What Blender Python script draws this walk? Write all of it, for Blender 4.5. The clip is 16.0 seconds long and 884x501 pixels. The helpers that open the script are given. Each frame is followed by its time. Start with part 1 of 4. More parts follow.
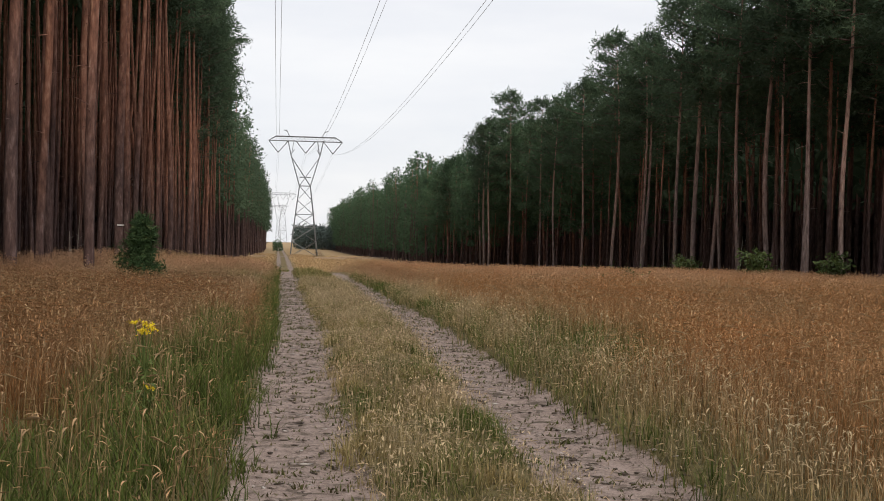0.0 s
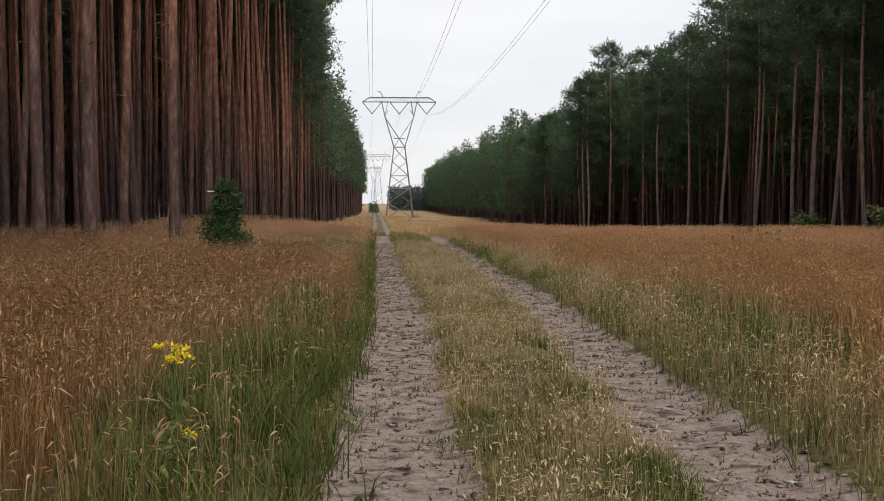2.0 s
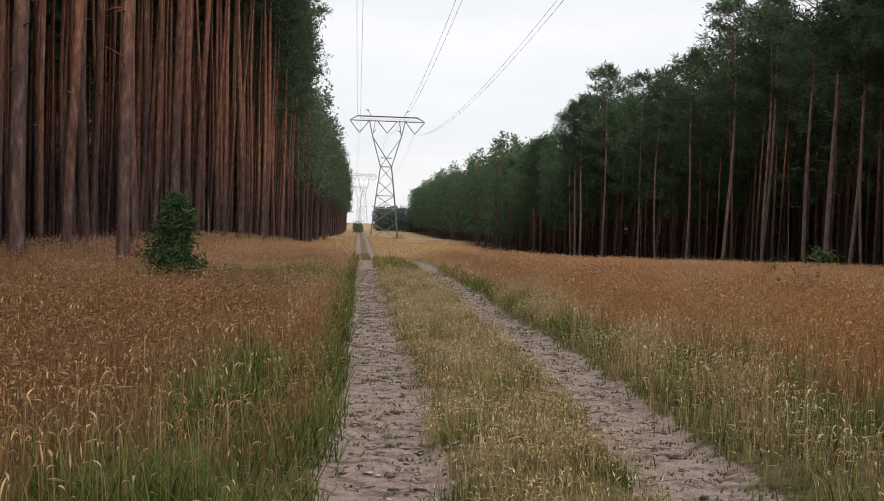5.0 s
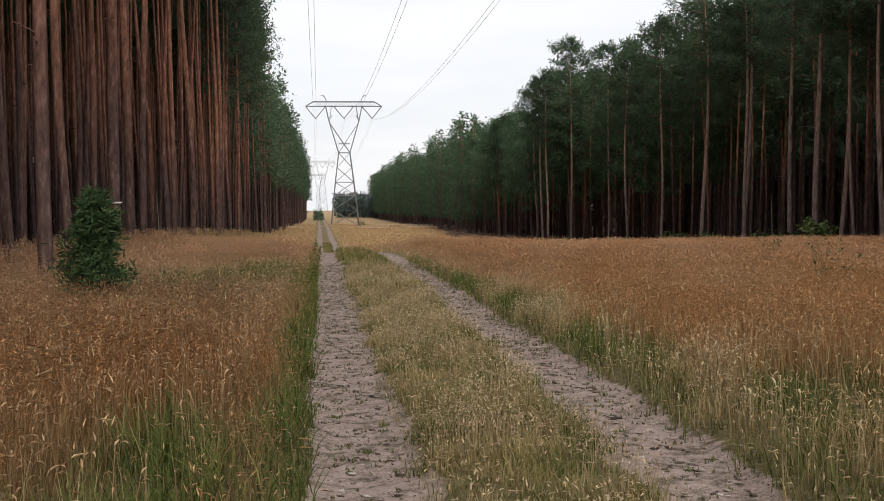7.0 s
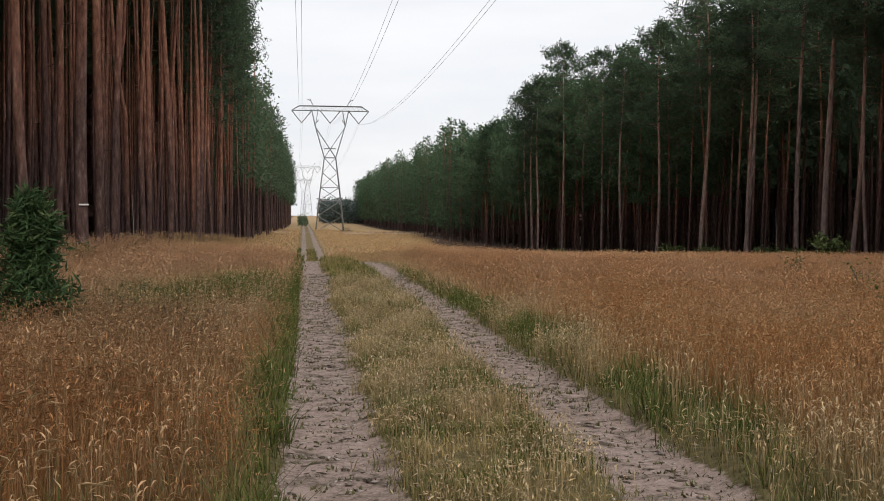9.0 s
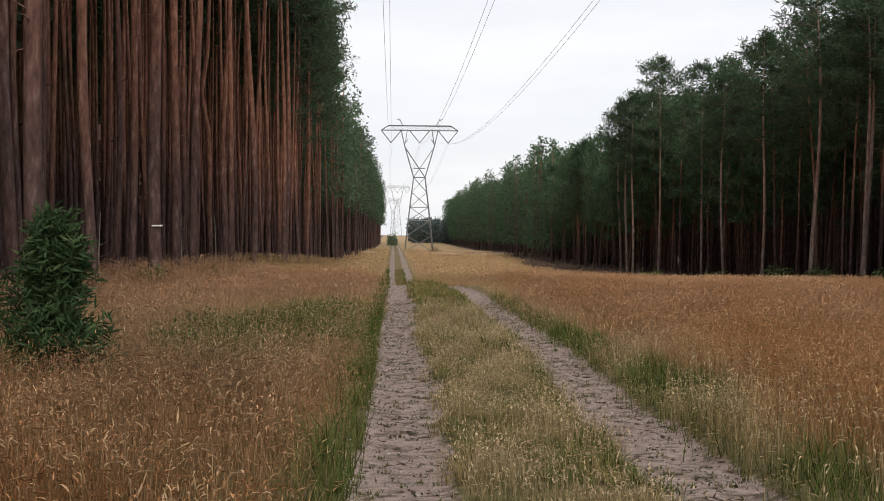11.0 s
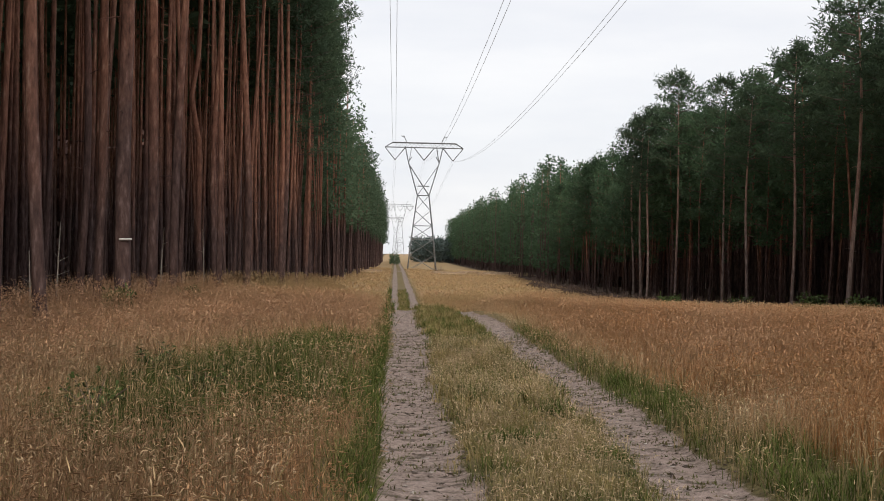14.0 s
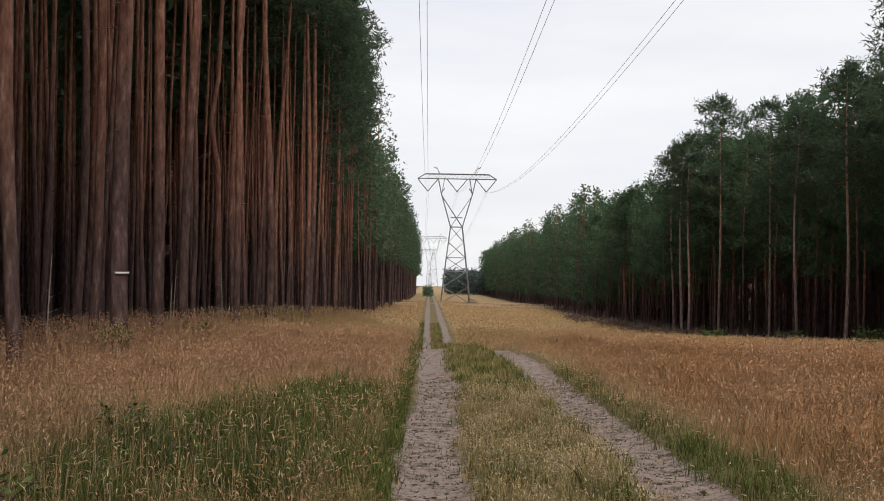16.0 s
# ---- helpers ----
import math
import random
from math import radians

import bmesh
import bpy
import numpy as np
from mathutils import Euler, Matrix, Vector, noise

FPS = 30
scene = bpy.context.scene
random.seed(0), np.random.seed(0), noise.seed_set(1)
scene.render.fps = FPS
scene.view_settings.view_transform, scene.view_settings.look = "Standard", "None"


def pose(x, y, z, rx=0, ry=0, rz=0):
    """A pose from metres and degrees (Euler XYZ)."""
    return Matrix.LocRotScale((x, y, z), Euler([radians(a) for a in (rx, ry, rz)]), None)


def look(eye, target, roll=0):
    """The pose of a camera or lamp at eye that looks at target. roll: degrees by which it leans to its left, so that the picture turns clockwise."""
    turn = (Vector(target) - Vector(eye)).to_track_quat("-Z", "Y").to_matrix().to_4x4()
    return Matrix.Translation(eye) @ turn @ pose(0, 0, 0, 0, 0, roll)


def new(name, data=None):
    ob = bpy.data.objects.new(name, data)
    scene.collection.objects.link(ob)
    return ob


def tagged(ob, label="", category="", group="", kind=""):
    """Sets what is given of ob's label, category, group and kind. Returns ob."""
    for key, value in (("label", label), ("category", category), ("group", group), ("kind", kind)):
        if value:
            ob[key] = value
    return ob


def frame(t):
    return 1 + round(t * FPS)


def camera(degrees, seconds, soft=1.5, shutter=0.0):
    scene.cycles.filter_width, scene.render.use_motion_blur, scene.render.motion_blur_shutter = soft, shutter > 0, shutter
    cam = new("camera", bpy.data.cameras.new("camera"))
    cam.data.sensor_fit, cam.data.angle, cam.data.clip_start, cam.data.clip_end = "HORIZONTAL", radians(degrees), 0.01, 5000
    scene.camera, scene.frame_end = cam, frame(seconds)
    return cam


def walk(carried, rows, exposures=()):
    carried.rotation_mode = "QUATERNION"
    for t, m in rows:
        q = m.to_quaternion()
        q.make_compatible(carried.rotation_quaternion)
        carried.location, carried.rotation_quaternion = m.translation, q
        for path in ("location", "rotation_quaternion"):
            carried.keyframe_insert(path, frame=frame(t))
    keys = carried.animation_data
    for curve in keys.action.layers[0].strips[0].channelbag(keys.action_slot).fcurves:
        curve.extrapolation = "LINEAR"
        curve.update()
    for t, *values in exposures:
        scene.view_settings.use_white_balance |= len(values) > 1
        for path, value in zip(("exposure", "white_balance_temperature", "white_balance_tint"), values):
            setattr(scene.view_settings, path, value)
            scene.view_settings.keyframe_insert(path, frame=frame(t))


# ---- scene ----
cam = camera(42.0, 16.0, soft=1.0)
PATH = [
    (0.0, pose(-0.057, 0.018, 1.528, 88.59, -1.32, -8.11)),
    (0.5, pose(-0.068, 0.765, 1.549, 88.51, -0.94, -5.03)),
    (1.0, pose(-0.031, 1.513, 1.564, 87.80, -0.64, -3.42)),
    (1.5, pose(-0.022, 2.056, 1.557, 86.90, -0.39, -3.02)),
    (2.0, pose(-0.030, 2.737, 1.557, 86.51, -0.08, -3.41)),
    (2.5, pose(-0.053, 3.527, 1.578, 86.46, -0.07, -3.71)),
    (3.0, pose(-0.082, 4.383, 1.601, 86.74, -0.60, -3.80)),
    (3.5, pose(0.035, 5.238, 1.588, 86.93, -1.14, -3.84)),
    (4.0, pose(0.089, 5.981, 1.553, 86.80, -1.98, -4.08)),
    (4.5, pose(0.041, 6.489, 1.538, 87.62, -2.09, -4.02)),
    (7.0, pose(0.044, 10.817, 1.565, 86.80, 0.41, -6.14)),
    (7.5, pose(0.024, 11.570, 1.557, 86.50, 0.48, -6.97)),
    (8.0, pose(0.036, 12.248, 1.566, 86.60, 0.22, -7.32)),
    (8.5, pose(0.042, 12.964, 1.567, 86.88, -0.22, -7.34)),
    (9.0, pose(0.075, 13.674, 1.545, 87.16, -0.57, -6.88)),
    (9.5, pose(0.125, 14.514, 1.549, 87.42, -0.88, -5.82)),
    (10.0, pose(0.178, 15.169, 1.565, 87.62, -0.66, -4.41)),
    (12.5, pose(0.236, 18.691, 1.504, 89.20, -1.20, -1.05)),
    (13.0, pose(0.243, 19.466, 1.497, 89.54, -2.02, -1.34)),
    (13.5, pose(0.174, 20.358, 1.487, 89.44, -1.95, -1.88)),
    (14.0, pose(0.098, 21.299, 1.456, 89.05, -1.25, -2.33)),
    (14.5, pose(0.044, 22.226, 1.432, 90.49, -0.56, -2.51)),
    (15.0, pose(0.074, 22.951, 1.433, 89.42, -0.59, -1.97)),
    (15.5, pose(0.136, 23.597, 1.434, 89.42, -0.87, -1.29)),
    (16.0, pose(0.270, 24.421, 1.439, 90.61, -0.98, -0.65)),
]
BASE_STOPS = 0.41
walk(cam, PATH, [(0.0, BASE_STOPS - 0.02), (1.0, BASE_STOPS), (1.5, BASE_STOPS - 0.06), (3.0, BASE_STOPS + 0.05), (4.5, BASE_STOPS + 0.02), (7.0, BASE_STOPS + 0.06), (7.5, BASE_STOPS + 0.04), (8.5, BASE_STOPS - 0.02), (9.0, BASE_STOPS), (9.5, BASE_STOPS - 0.2),
                 (10.0, BASE_STOPS + 0.06), (12.5, BASE_STOPS), (13.5, BASE_STOPS), (14.0, BASE_STOPS), (14.5, BASE_STOPS - 0.2), (15.0, BASE_STOPS - 0.14), (15.5, BASE_STOPS - 0.06), (16.0, BASE_STOPS - 0.02)])

# ---- light ----
world = bpy.data.worlds.new("overcast_sky")
scene.world = world
world.use_nodes = True
wn, wl = world.node_tree.nodes, world.node_tree.links
wn.clear()
w_out = wn.new("ShaderNodeOutputWorld")
w_bg = wn.new("ShaderNodeBackground")
w_bg.inputs["Strength"].default_value = 0.103
w_sky = wn.new("ShaderNodeTexSky")
w_sky.sky_type = "NISHITA"
w_sky.sun_disc = False
w_sky.sun_elevation = radians(38)
w_sky.sun_rotation = radians(173)
w_co = wn.new("ShaderNodeTexCoord")
w_map = wn.new("ShaderNodeMapping")
w_map.inputs["Scale"].default_value = (1.0, 1.0, 4.5)
w_noise = wn.new("ShaderNodeTexNoise")
w_noise.inputs["Scale"].default_value = 2.6
w_noise.inputs["Detail"].default_value = 7.0
w_noise.inputs["Roughness"].default_value = 0.55
w_ramp = wn.new("ShaderNodeValToRGB")
w_ramp.color_ramp.elements[0].position, w_ramp.color_ramp.elements[1].position = 0.3, 0.68
w_ramp.color_ramp.elements[0].color = (0.745, 0.76, 0.81, 1)
w_ramp.color_ramp.elements[1].color = (0.91, 0.9, 0.905, 1)
w_up = wn.new("ShaderNodeVectorMath")
w_up.operation = "SCALE"
w_up.inputs["Scale"].default_value = 8.2
w_mix = wn.new("ShaderNodeMix")
w_mix.data_type = "RGBA"
w_mix.inputs["Factor"].default_value = 0.93
wl.new(w_co.outputs["Generated"], w_map.inputs["Vector"])
wl.new(w_map.outputs["Vector"], w_noise.inputs["Vector"])
wl.new(w_noise.outputs["Fac"], w_ramp.inputs["Fac"])
wl.new(w_ramp.outputs["Color"], w_up.inputs[0])
wl.new(w_sky.outputs["Color"], w_mix.inputs[6])
wl.new(w_up.outputs["Vector"], w_mix.inputs[7])
wl.new(w_mix.outputs[2], w_bg.inputs["Color"])
wl.new(w_bg.outputs["Background"], w_out.inputs["Surface"])

sun_data = bpy.data.lights.new("sun", "SUN")
sun_data.energy, sun_data.angle, sun_data.color = 1.62, radians(16), (1.0, 0.9, 0.77)
sun = new("sun", sun_data)
sun.matrix_world = look((5, -42, 34), (0, 0, 0))
scene.view_settings.exposure = BASE_STOPS

# ---- materials ----


def material(name, rough=0.85):
    m = bpy.data.materials.new(name)
    m.use_nodes = True
    b = m.node_tree.nodes["Principled BSDF"]
    b.inputs["Roughness"].default_value = rough
    b.inputs["Specular IOR Level"].default_value = 0.2
    return m, m.node_tree.nodes, m.node_tree.links, b


def ramp(n, stops):
    r = n.new("ShaderNodeValToRGB")
    while len(r.color_ramp.elements) < len(stops):
        r.color_ramp.elements.new(0.5)
    for e, (p, c) in zip(r.color_ramp.elements, stops):
        e.position, e.color = p, (*c, 1)
    return r


def noise_tex(n, l, scale, detail=4, vec=None, rough=0.55):
    t = n.new("ShaderNodeTexNoise")
    t.inputs["Scale"].default_value, t.inputs["Detail"].default_value, t.inputs["Roughness"].default_value = scale, detail, rough
    if vec:
        l.new(vec, t.inputs["Vector"])
    return t


def plant_material(name, translucent=0.25):
    """Colour of each stem from the mesh's own 'tint', with a fine mottling."""
    m, n, l, b = material(name, 0.8)
    a = n.new("ShaderNodeAttribute")
    a.attribute_name = "tint"
    g = n.new("ShaderNodeNewGeometry")
    t = noise_tex(n, l, 1.3, 5, g.outputs["Position"])
    r = ramp(n, [(0.25, (0.7, 0.72, 0.7)), (0.75, (1.2, 1.15, 1.1))])
    mx = n.new("ShaderNodeMix")
    mx.data_type, mx.blend_type = "RGBA", "MULTIPLY"
    mx.inputs["Factor"].default_value = 1
    l.new(t.outputs["Fac"], r.inputs["Fac"])
    l.new(a.outputs["Color"], mx.inputs[6])
    l.new(r.outputs["Color"], mx.inputs[7])
    l.new(mx.outputs[2], b.inputs["Base Color"])
    tr = n.new("ShaderNodeBsdfTranslucent")
    l.new(mx.outputs[2], tr.inputs["Color"])
    ms = n.new("ShaderNodeMixShader")
    ms.inputs["Fac"].default_value = translucent
    l.new(b.outputs["BSDF"], ms.inputs[1])
    l.new(tr.outputs["BSDF"], ms.inputs[2])
    l.new(ms.outputs["Shader"], n["Material Output"].inputs["Surface"])
    return m


def mottled(name, stops, scale, rough=0.85, bump=0.0, bump_scale=20, stretch=(1, 1, 1), metal=0.0, vary=0.0, see_through=0.0):
    m, n, l, b = material(name, rough)
    b.inputs["Metallic"].default_value = metal
    co = n.new("ShaderNodeTexCoord")
    mp = n.new("ShaderNodeMapping")
    mp.inputs["Scale"].default_value = stretch
    l.new(co.outputs["Object"], mp.inputs["Vector"])
    t = noise_tex(n, l, scale, 6, mp.outputs["Vector"])
    r = ramp(n, stops)
    l.new(t.outputs["Fac"], r.inputs["Fac"])
    out = r.outputs["Color"]
    if vary:
        oi = n.new("ShaderNodeObjectInfo")
        hs = n.new("ShaderNodeHueSaturation")
        mr = n.new("ShaderNodeMapRange")
        mr.inputs["To Min"].default_value, mr.inputs["To Max"].default_value = 1 - vary, 1 + vary
        l.new(oi.outputs["Random"], mr.inputs["Value"])
        l.new(mr.outputs["Result"], hs.inputs["Value"])
        l.new(out, hs.inputs["Color"])
        out = hs.outputs["Color"]
    l.new(out, b.inputs["Base Color"])
    if bump:
        t2 = noise_tex(n, l, bump_scale, 5, mp.outputs["Vector"])
        bp = n.new("ShaderNodeBump")
        bp.inputs["Strength"].default_value, bp.inputs["Distance"].default_value = bump, 0.03
        l.new(t2.outputs["Fac"], bp.inputs["Height"])
        l.new(bp.outputs["Normal"], b.inputs["Normal"])
    if see_through:
        tr = n.new("ShaderNodeBsdfTranslucent")
        ms = n.new("ShaderNodeMixShader")
        ms.inputs["Fac"].default_value = see_through
        l.new(out, tr.inputs["Color"])
        l.new(b.outputs["BSDF"], ms.inputs[1])
        l.new(tr.outputs["BSDF"], ms.inputs[2])
        l.new(ms.outputs["Shader"], n["Material Output"].inputs["Surface"])
    return m


def bark_material(name, low_stops, high_stops):
    """Scots pine: grey-brown plates low down, flaking orange bark higher up."""
    m, n, l, b = material(name, 0.9)
    co = n.new("ShaderNodeTexCoord")
    sp = n.new("ShaderNodeSeparateXYZ")
    l.new(co.outputs["Object"], sp.inputs["Vector"])
    mp = n.new("ShaderNodeMapping")
    mp.inputs["Scale"].default_value = (1, 1, 0.22)
    l.new(co.outputs["Object"], mp.inputs["Vector"])
    t = noise_tex(n, l, 9, 6, mp.outputs["Vector"], 0.65)
    low = ramp(n, low_stops)
    high = ramp(n, high_stops)
    l.new(t.outputs["Fac"], low.inputs["Fac"])
    l.new(t.outputs["Fac"], high.inputs["Fac"])
    oi = n.new("ShaderNodeObjectInfo")
    ad = n.new("ShaderNodeMath")
    ad.operation = "MULTIPLY_ADD"
    ad.inputs[1].default_value, ad.inputs[2].default_value = 5.0, -3.5
    l.new(oi.outputs["Random"], ad.inputs[0])
    t3 = noise_tex(n, l, 1.2, 3, co.outputs["Object"])
    ad3 = n.new("ShaderNodeMath")
    ad3.operation = "MULTIPLY_ADD"
    ad3.inputs[1].default_value = 4.0
    l.new(t3.outputs["Fac"], ad3.inputs[0])
    l.new(ad.outputs["Value"], ad3.inputs[2])
    ad2 = n.new("ShaderNodeMath")
    l.new(sp.outputs["Z"], ad2.inputs[0])
    l.new(ad3.outputs["Value"], ad2.inputs[1])
    mr = n.new("ShaderNodeMapRange")
    mr.inputs["From Min"].default_value, mr.inputs["From Max"].default_value = 4.0, 10.0
    l.new(ad2.outputs["Value"], mr.inputs["Value"])
    mx = n.new("ShaderNodeMix")
    mx.data_type = "RGBA"
    l.new(mr.outputs["Result"], mx.inputs["Factor"])
    l.new(low.outputs["Color"], mx.inputs[6])
    l.new(high.outputs["Color"], mx.inputs[7])
    l.new(mx.outputs[2], b.inputs["Base Color"])
    bp = n.new("ShaderNodeBump")
    bp.inputs["Strength"].default_value, bp.inputs["Distance"].default_value = 0.7, 0.03
    l.new(t.outputs["Fac"], bp.inputs["Height"])
    l.new(bp.outputs["Normal"], b.inputs["Normal"])
    return m


BARK = bark_material("pine_bark", [(0.3, (0.035, 0.021, 0.02)), (0.55, (0.105, 0.066, 0.061)), (0.75, (0.23, 0.165, 0.155))],
                     [(0.3, (0.1, 0.046, 0.034)), (0.55, (0.29, 0.135, 0.09)), (0.75, (0.5, 0.3, 0.21))])
# paler bark for the trunks along the eastern edge
PALE_BARK = bark_material("pale_pine_bark", [(0.3, (0.1, 0.072, 0.066)), (0.55, (0.27, 0.205, 0.19)), (0.75, (0.42, 0.34, 0.32))],
                          [(0.3, (0.14, 0.08, 0.065)), (0.55, (0.36, 0.225, 0.18)), (0.75, (0.5, 0.36, 0.3))])
NEEDLE = mottled("pine_needles", [(0.3, (0.052, 0.082, 0.05)), (0.6, (0.085, 0.128, 0.074)), (0.8, (0.12, 0.165, 0.095))], 0.9, 0.75, vary=0.3, see_through=0.45)
SPRUCE = mottled("spruce_needles", [(0.3, (0.022, 0.044, 0.02)), (0.55, (0.046, 0.086, 0.032)), (0.75, (0.15, 0.19, 0.085))], 7.0, 0.7, see_through=0.2)
LEAF = mottled("shrub_leaves", [(0.3, (0.04, 0.062, 0.02)), (0.7, (0.105, 0.145, 0.045))], 3.0, 0.6, vary=0.2)
YOUNG = mottled("young_pine_needles", [(0.3, (0.05, 0.088, 0.05)), (0.6, (0.085, 0.14, 0.075)), (0.8, (0.125, 0.185, 0.095))], 0.7, 0.75, vary=0.3, see_through=0.45)
# blue-grey of distance haze put into the foliage colour
HAZED_LEAF = mottled("hazed_foliage", [(0.3, (0.05, 0.07, 0.07)), (0.7, (0.09, 0.12, 0.11))], 0.3, 0.9)
STEEL = mottled("galvanised_steel", [(0.3, (0.14, 0.145, 0.15)), (0.7, (0.25, 0.255, 0.26))], 2.0, 0.55, metal=0.4)
WIRE = mottled("aluminium_conductor", [(0.3, (0.3, 0.31, 0.33)), (0.7, (0.42, 0.43, 0.45))], 1.0, 0.5, metal=0.3)
GLASS_INS = mottled("insulator_glaze", [(0.3, (0.07, 0.07, 0.07)), (0.7, (0.14, 0.13, 0.125))], 6.0, 0.35)
WHITE = mottled("white_paint", [(0.3, (0.6, 0.6, 0.57)), (0.6, (0.8, 0.8, 0.78))], 12.0, 0.7)
YELLOW = mottled("yellow_petals", [(0.3, (0.65, 0.48, 0.02)), (0.7, (0.85, 0.66, 0.04))], 30.0, 0.6)
STEM = mottled("green_stem", [(0.3, (0.07, 0.1, 0.03)), (0.7, (0.13, 0.17, 0.05))], 20.0, 0.7)


def pebble_material():
    """Each pebble or clod takes its own tone, from dark soil to pale quartz."""
    m, n, l, b = material("pebbles", 0.9)
    g = n.new("ShaderNodeNewGeometry")
    r = ramp(n, [(0.0, (0.05, 0.038, 0.03)), (0.4, (0.1, 0.078, 0.064)), (0.55, (0.2, 0.165, 0.145)), (0.9, (0.36, 0.315, 0.29)), (1.0, (0.5, 0.46, 0.43))])
    l.new(g.outputs["Random Per Island"], r.inputs["Fac"])
    l.new(r.outputs["Color"], b.inputs["Base Color"])
    return m


STONE = pebble_material()
LOG = mottled("cut_log", [(0.3, (0.2, 0.13, 0.08)), (0.7, (0.42, 0.32, 0.22))], 3.0, 0.85)
BARE = mottled("barkless_wood", [(0.3, (0.3, 0.26, 0.22)), (0.7, (0.5, 0.45, 0.39))], 8.0, 0.8)
GRASS = plant_material("dry_grass")
DEADWOOD = mottled("dead_branch", [(0.3, (0.07, 0.05, 0.042)), (0.7, (0.17, 0.125, 0.105))], 6.0, 0.9)


TWIG = mottled("screen_twigs", [(0.3, (0.1, 0.055, 0.046)), (0.7, (0.21, 0.125, 0.105))], 2.0, 0.9)


def ground_material():
    m, n, l, b = material("ground", 0.95)
    a = n.new("ShaderNodeAttribute")
    a.attribute_name = "zone"
    sp = n.new("ShaderNodeSeparateColor")
    l.new(a.outputs["Color"], sp.inputs["Color"])
    g = n.new("ShaderNodeNewGeometry")
    big = noise_tex(n, l, 0.5, 5, g.outputs["Position"])
    fine = noise_tex(n, l, 9, 8, g.outputs["Position"], 0.7)
    grit = noise_tex(n, l, 45, 6, g.outputs["Position"], 0.7)
    soil = ramp(n, [(0.3, (0.05, 0.045, 0.02)), (0.5, (0.12, 0.1, 0.045)), (0.7, (0.22, 0.18, 0.085))])
    l.new(fine.outputs["Fac"], soil.inputs["Fac"])
    sand = ramp(n, [(0.36, (0.1, 0.08, 0.07)), (0.45, (0.265, 0.205, 0.18)), (0.58, (0.395, 0.312, 0.28)), (0.72, (0.53, 0.465, 0.43))])
    mxn = n.new("ShaderNodeMix")
    mxn.inputs["Factor"].default_value = 0.55
    l.new(fine.outputs["Fac"], mxn.inputs[2])
    l.new(grit.outputs["Fac"], mxn.inputs[3])
    l.new(mxn.outputs[0], sand.inputs["Fac"])
    lm = n.new("ShaderNodeMapping")
    lm.inputs["Scale"].default_value = (4.2, 7.5, 1)
    l.new(g.outputs["Position"], lm.inputs["Vector"])
    lit = noise_tex(n, l, 1.0, 8, lm.outputs["Vector"], 0.72)
    lr = ramp(n, [(0.38, (0.9, 0.9, 0.9)), (0.5, (0, 0, 0))])
    l.new(lit.outputs["Fac"], lr.inputs["Fac"])
    needle = ramp(n, [(0.3, (0.035, 0.022, 0.016)), (0.7, (0.1, 0.06, 0.04))])
    l.new(fine.outputs["Fac"], needle.inputs["Fac"])
    straw = ramp(n, [(0.3, (0.25, 0.16, 0.075)), (0.5, (0.34, 0.235, 0.125)), (0.7, (0.37, 0.285, 0.16))])
    l.new(big.outputs["Fac"], straw.inputs["Fac"])

    def over(base, top, fac):
        mx = n.new("ShaderNodeMix")
        mx.data_type = "RGBA"
        l.new(fac, mx.inputs["Factor"])
        l.new(base, mx.inputs[6])
        l.new(top, mx.inputs[7])
        return mx.outputs[2]

    # rut edges frayed by noise
    jit = n.new("ShaderNodeMath")
    jit.operation = "MULTIPLY_ADD"
    jit.inputs[1].default_value, jit.inputs[2].default_value = 1.1, -0.55
    l.new(fine.outputs["Fac"], jit.inputs[0])
    sm = n.new("ShaderNodeMath")
    l.new(sp.outputs["Red"], sm.inputs[0])
    l.new(jit.outputs["Value"], sm.inputs[1])
    mr = n.new("ShaderNodeMapRange")
    mr.inputs["From Min"].default_value, mr.inputs["From Max"].default_value = 0.42, 0.6
    l.new(sm.outputs["Value"], mr.inputs["Value"])
    c = over(soil.outputs["Color"], straw.outputs["Color"], sp.outputs["Blue"])
    c = over(c, needle.outputs["Color"], sp.outputs["Green"])
    # dark dashes: leaf litter, plus shade between small ridges put into the colour
    litter_shade = ramp(n, [(0.3, (0.05, 0.037, 0.03)), (0.7, (0.13, 0.105, 0.075))])
    l.new(grit.outputs["Fac"], litter_shade.inputs["Fac"])
    worn = over(sand.outputs["Color"], litter_shade.outputs["Color"], lr.outputs["Color"])
    c = over(c, worn, mr.outputs["Result"])
    l.new(c, b.inputs["Base Color"])
    bp = n.new("ShaderNodeBump")
    bp.inputs["Strength"].default_value, bp.inputs["Distance"].default_value = 0.6, 0.03
    bp2 = n.new("ShaderNodeBump")
    bp2.inputs["Strength"].default_value, bp2.inputs["Distance"].default_value = 0.3, 0.03
    l.new(lit.outputs["Fac"], bp2.inputs["Height"])
    l.new(mxn.outputs[0], bp.inputs["Height"])
    l.new(bp2.outputs["Normal"], bp.inputs["Normal"])
    l.new(bp.outputs["Normal"], b.inputs["Normal"])
    return m


GROUND = ground_material()

# ---- ground ----
_y = np.arange(-80.0, 4001.0, 1.0)
MID_Y = [-80, 0, 12, 20, 25, 33, 38, 60, 73, 87, 115, 180, 300, 330, 420, 600, 845, 1400, 4000]
MID_Z = [0, 0, -.03, -.2, -.33, -.6, -.73, -1.1, -2.7, -3.8, -4.7, -5.7, -7.9, -8.6, -10.5, -13.5, -16, -27, -80]
WEST_Y = [-80, 0, 12, 20, 25, 33, 38, 56, 78, 110, 180, 300, 330, 420, 600, 845, 1400, 4000]
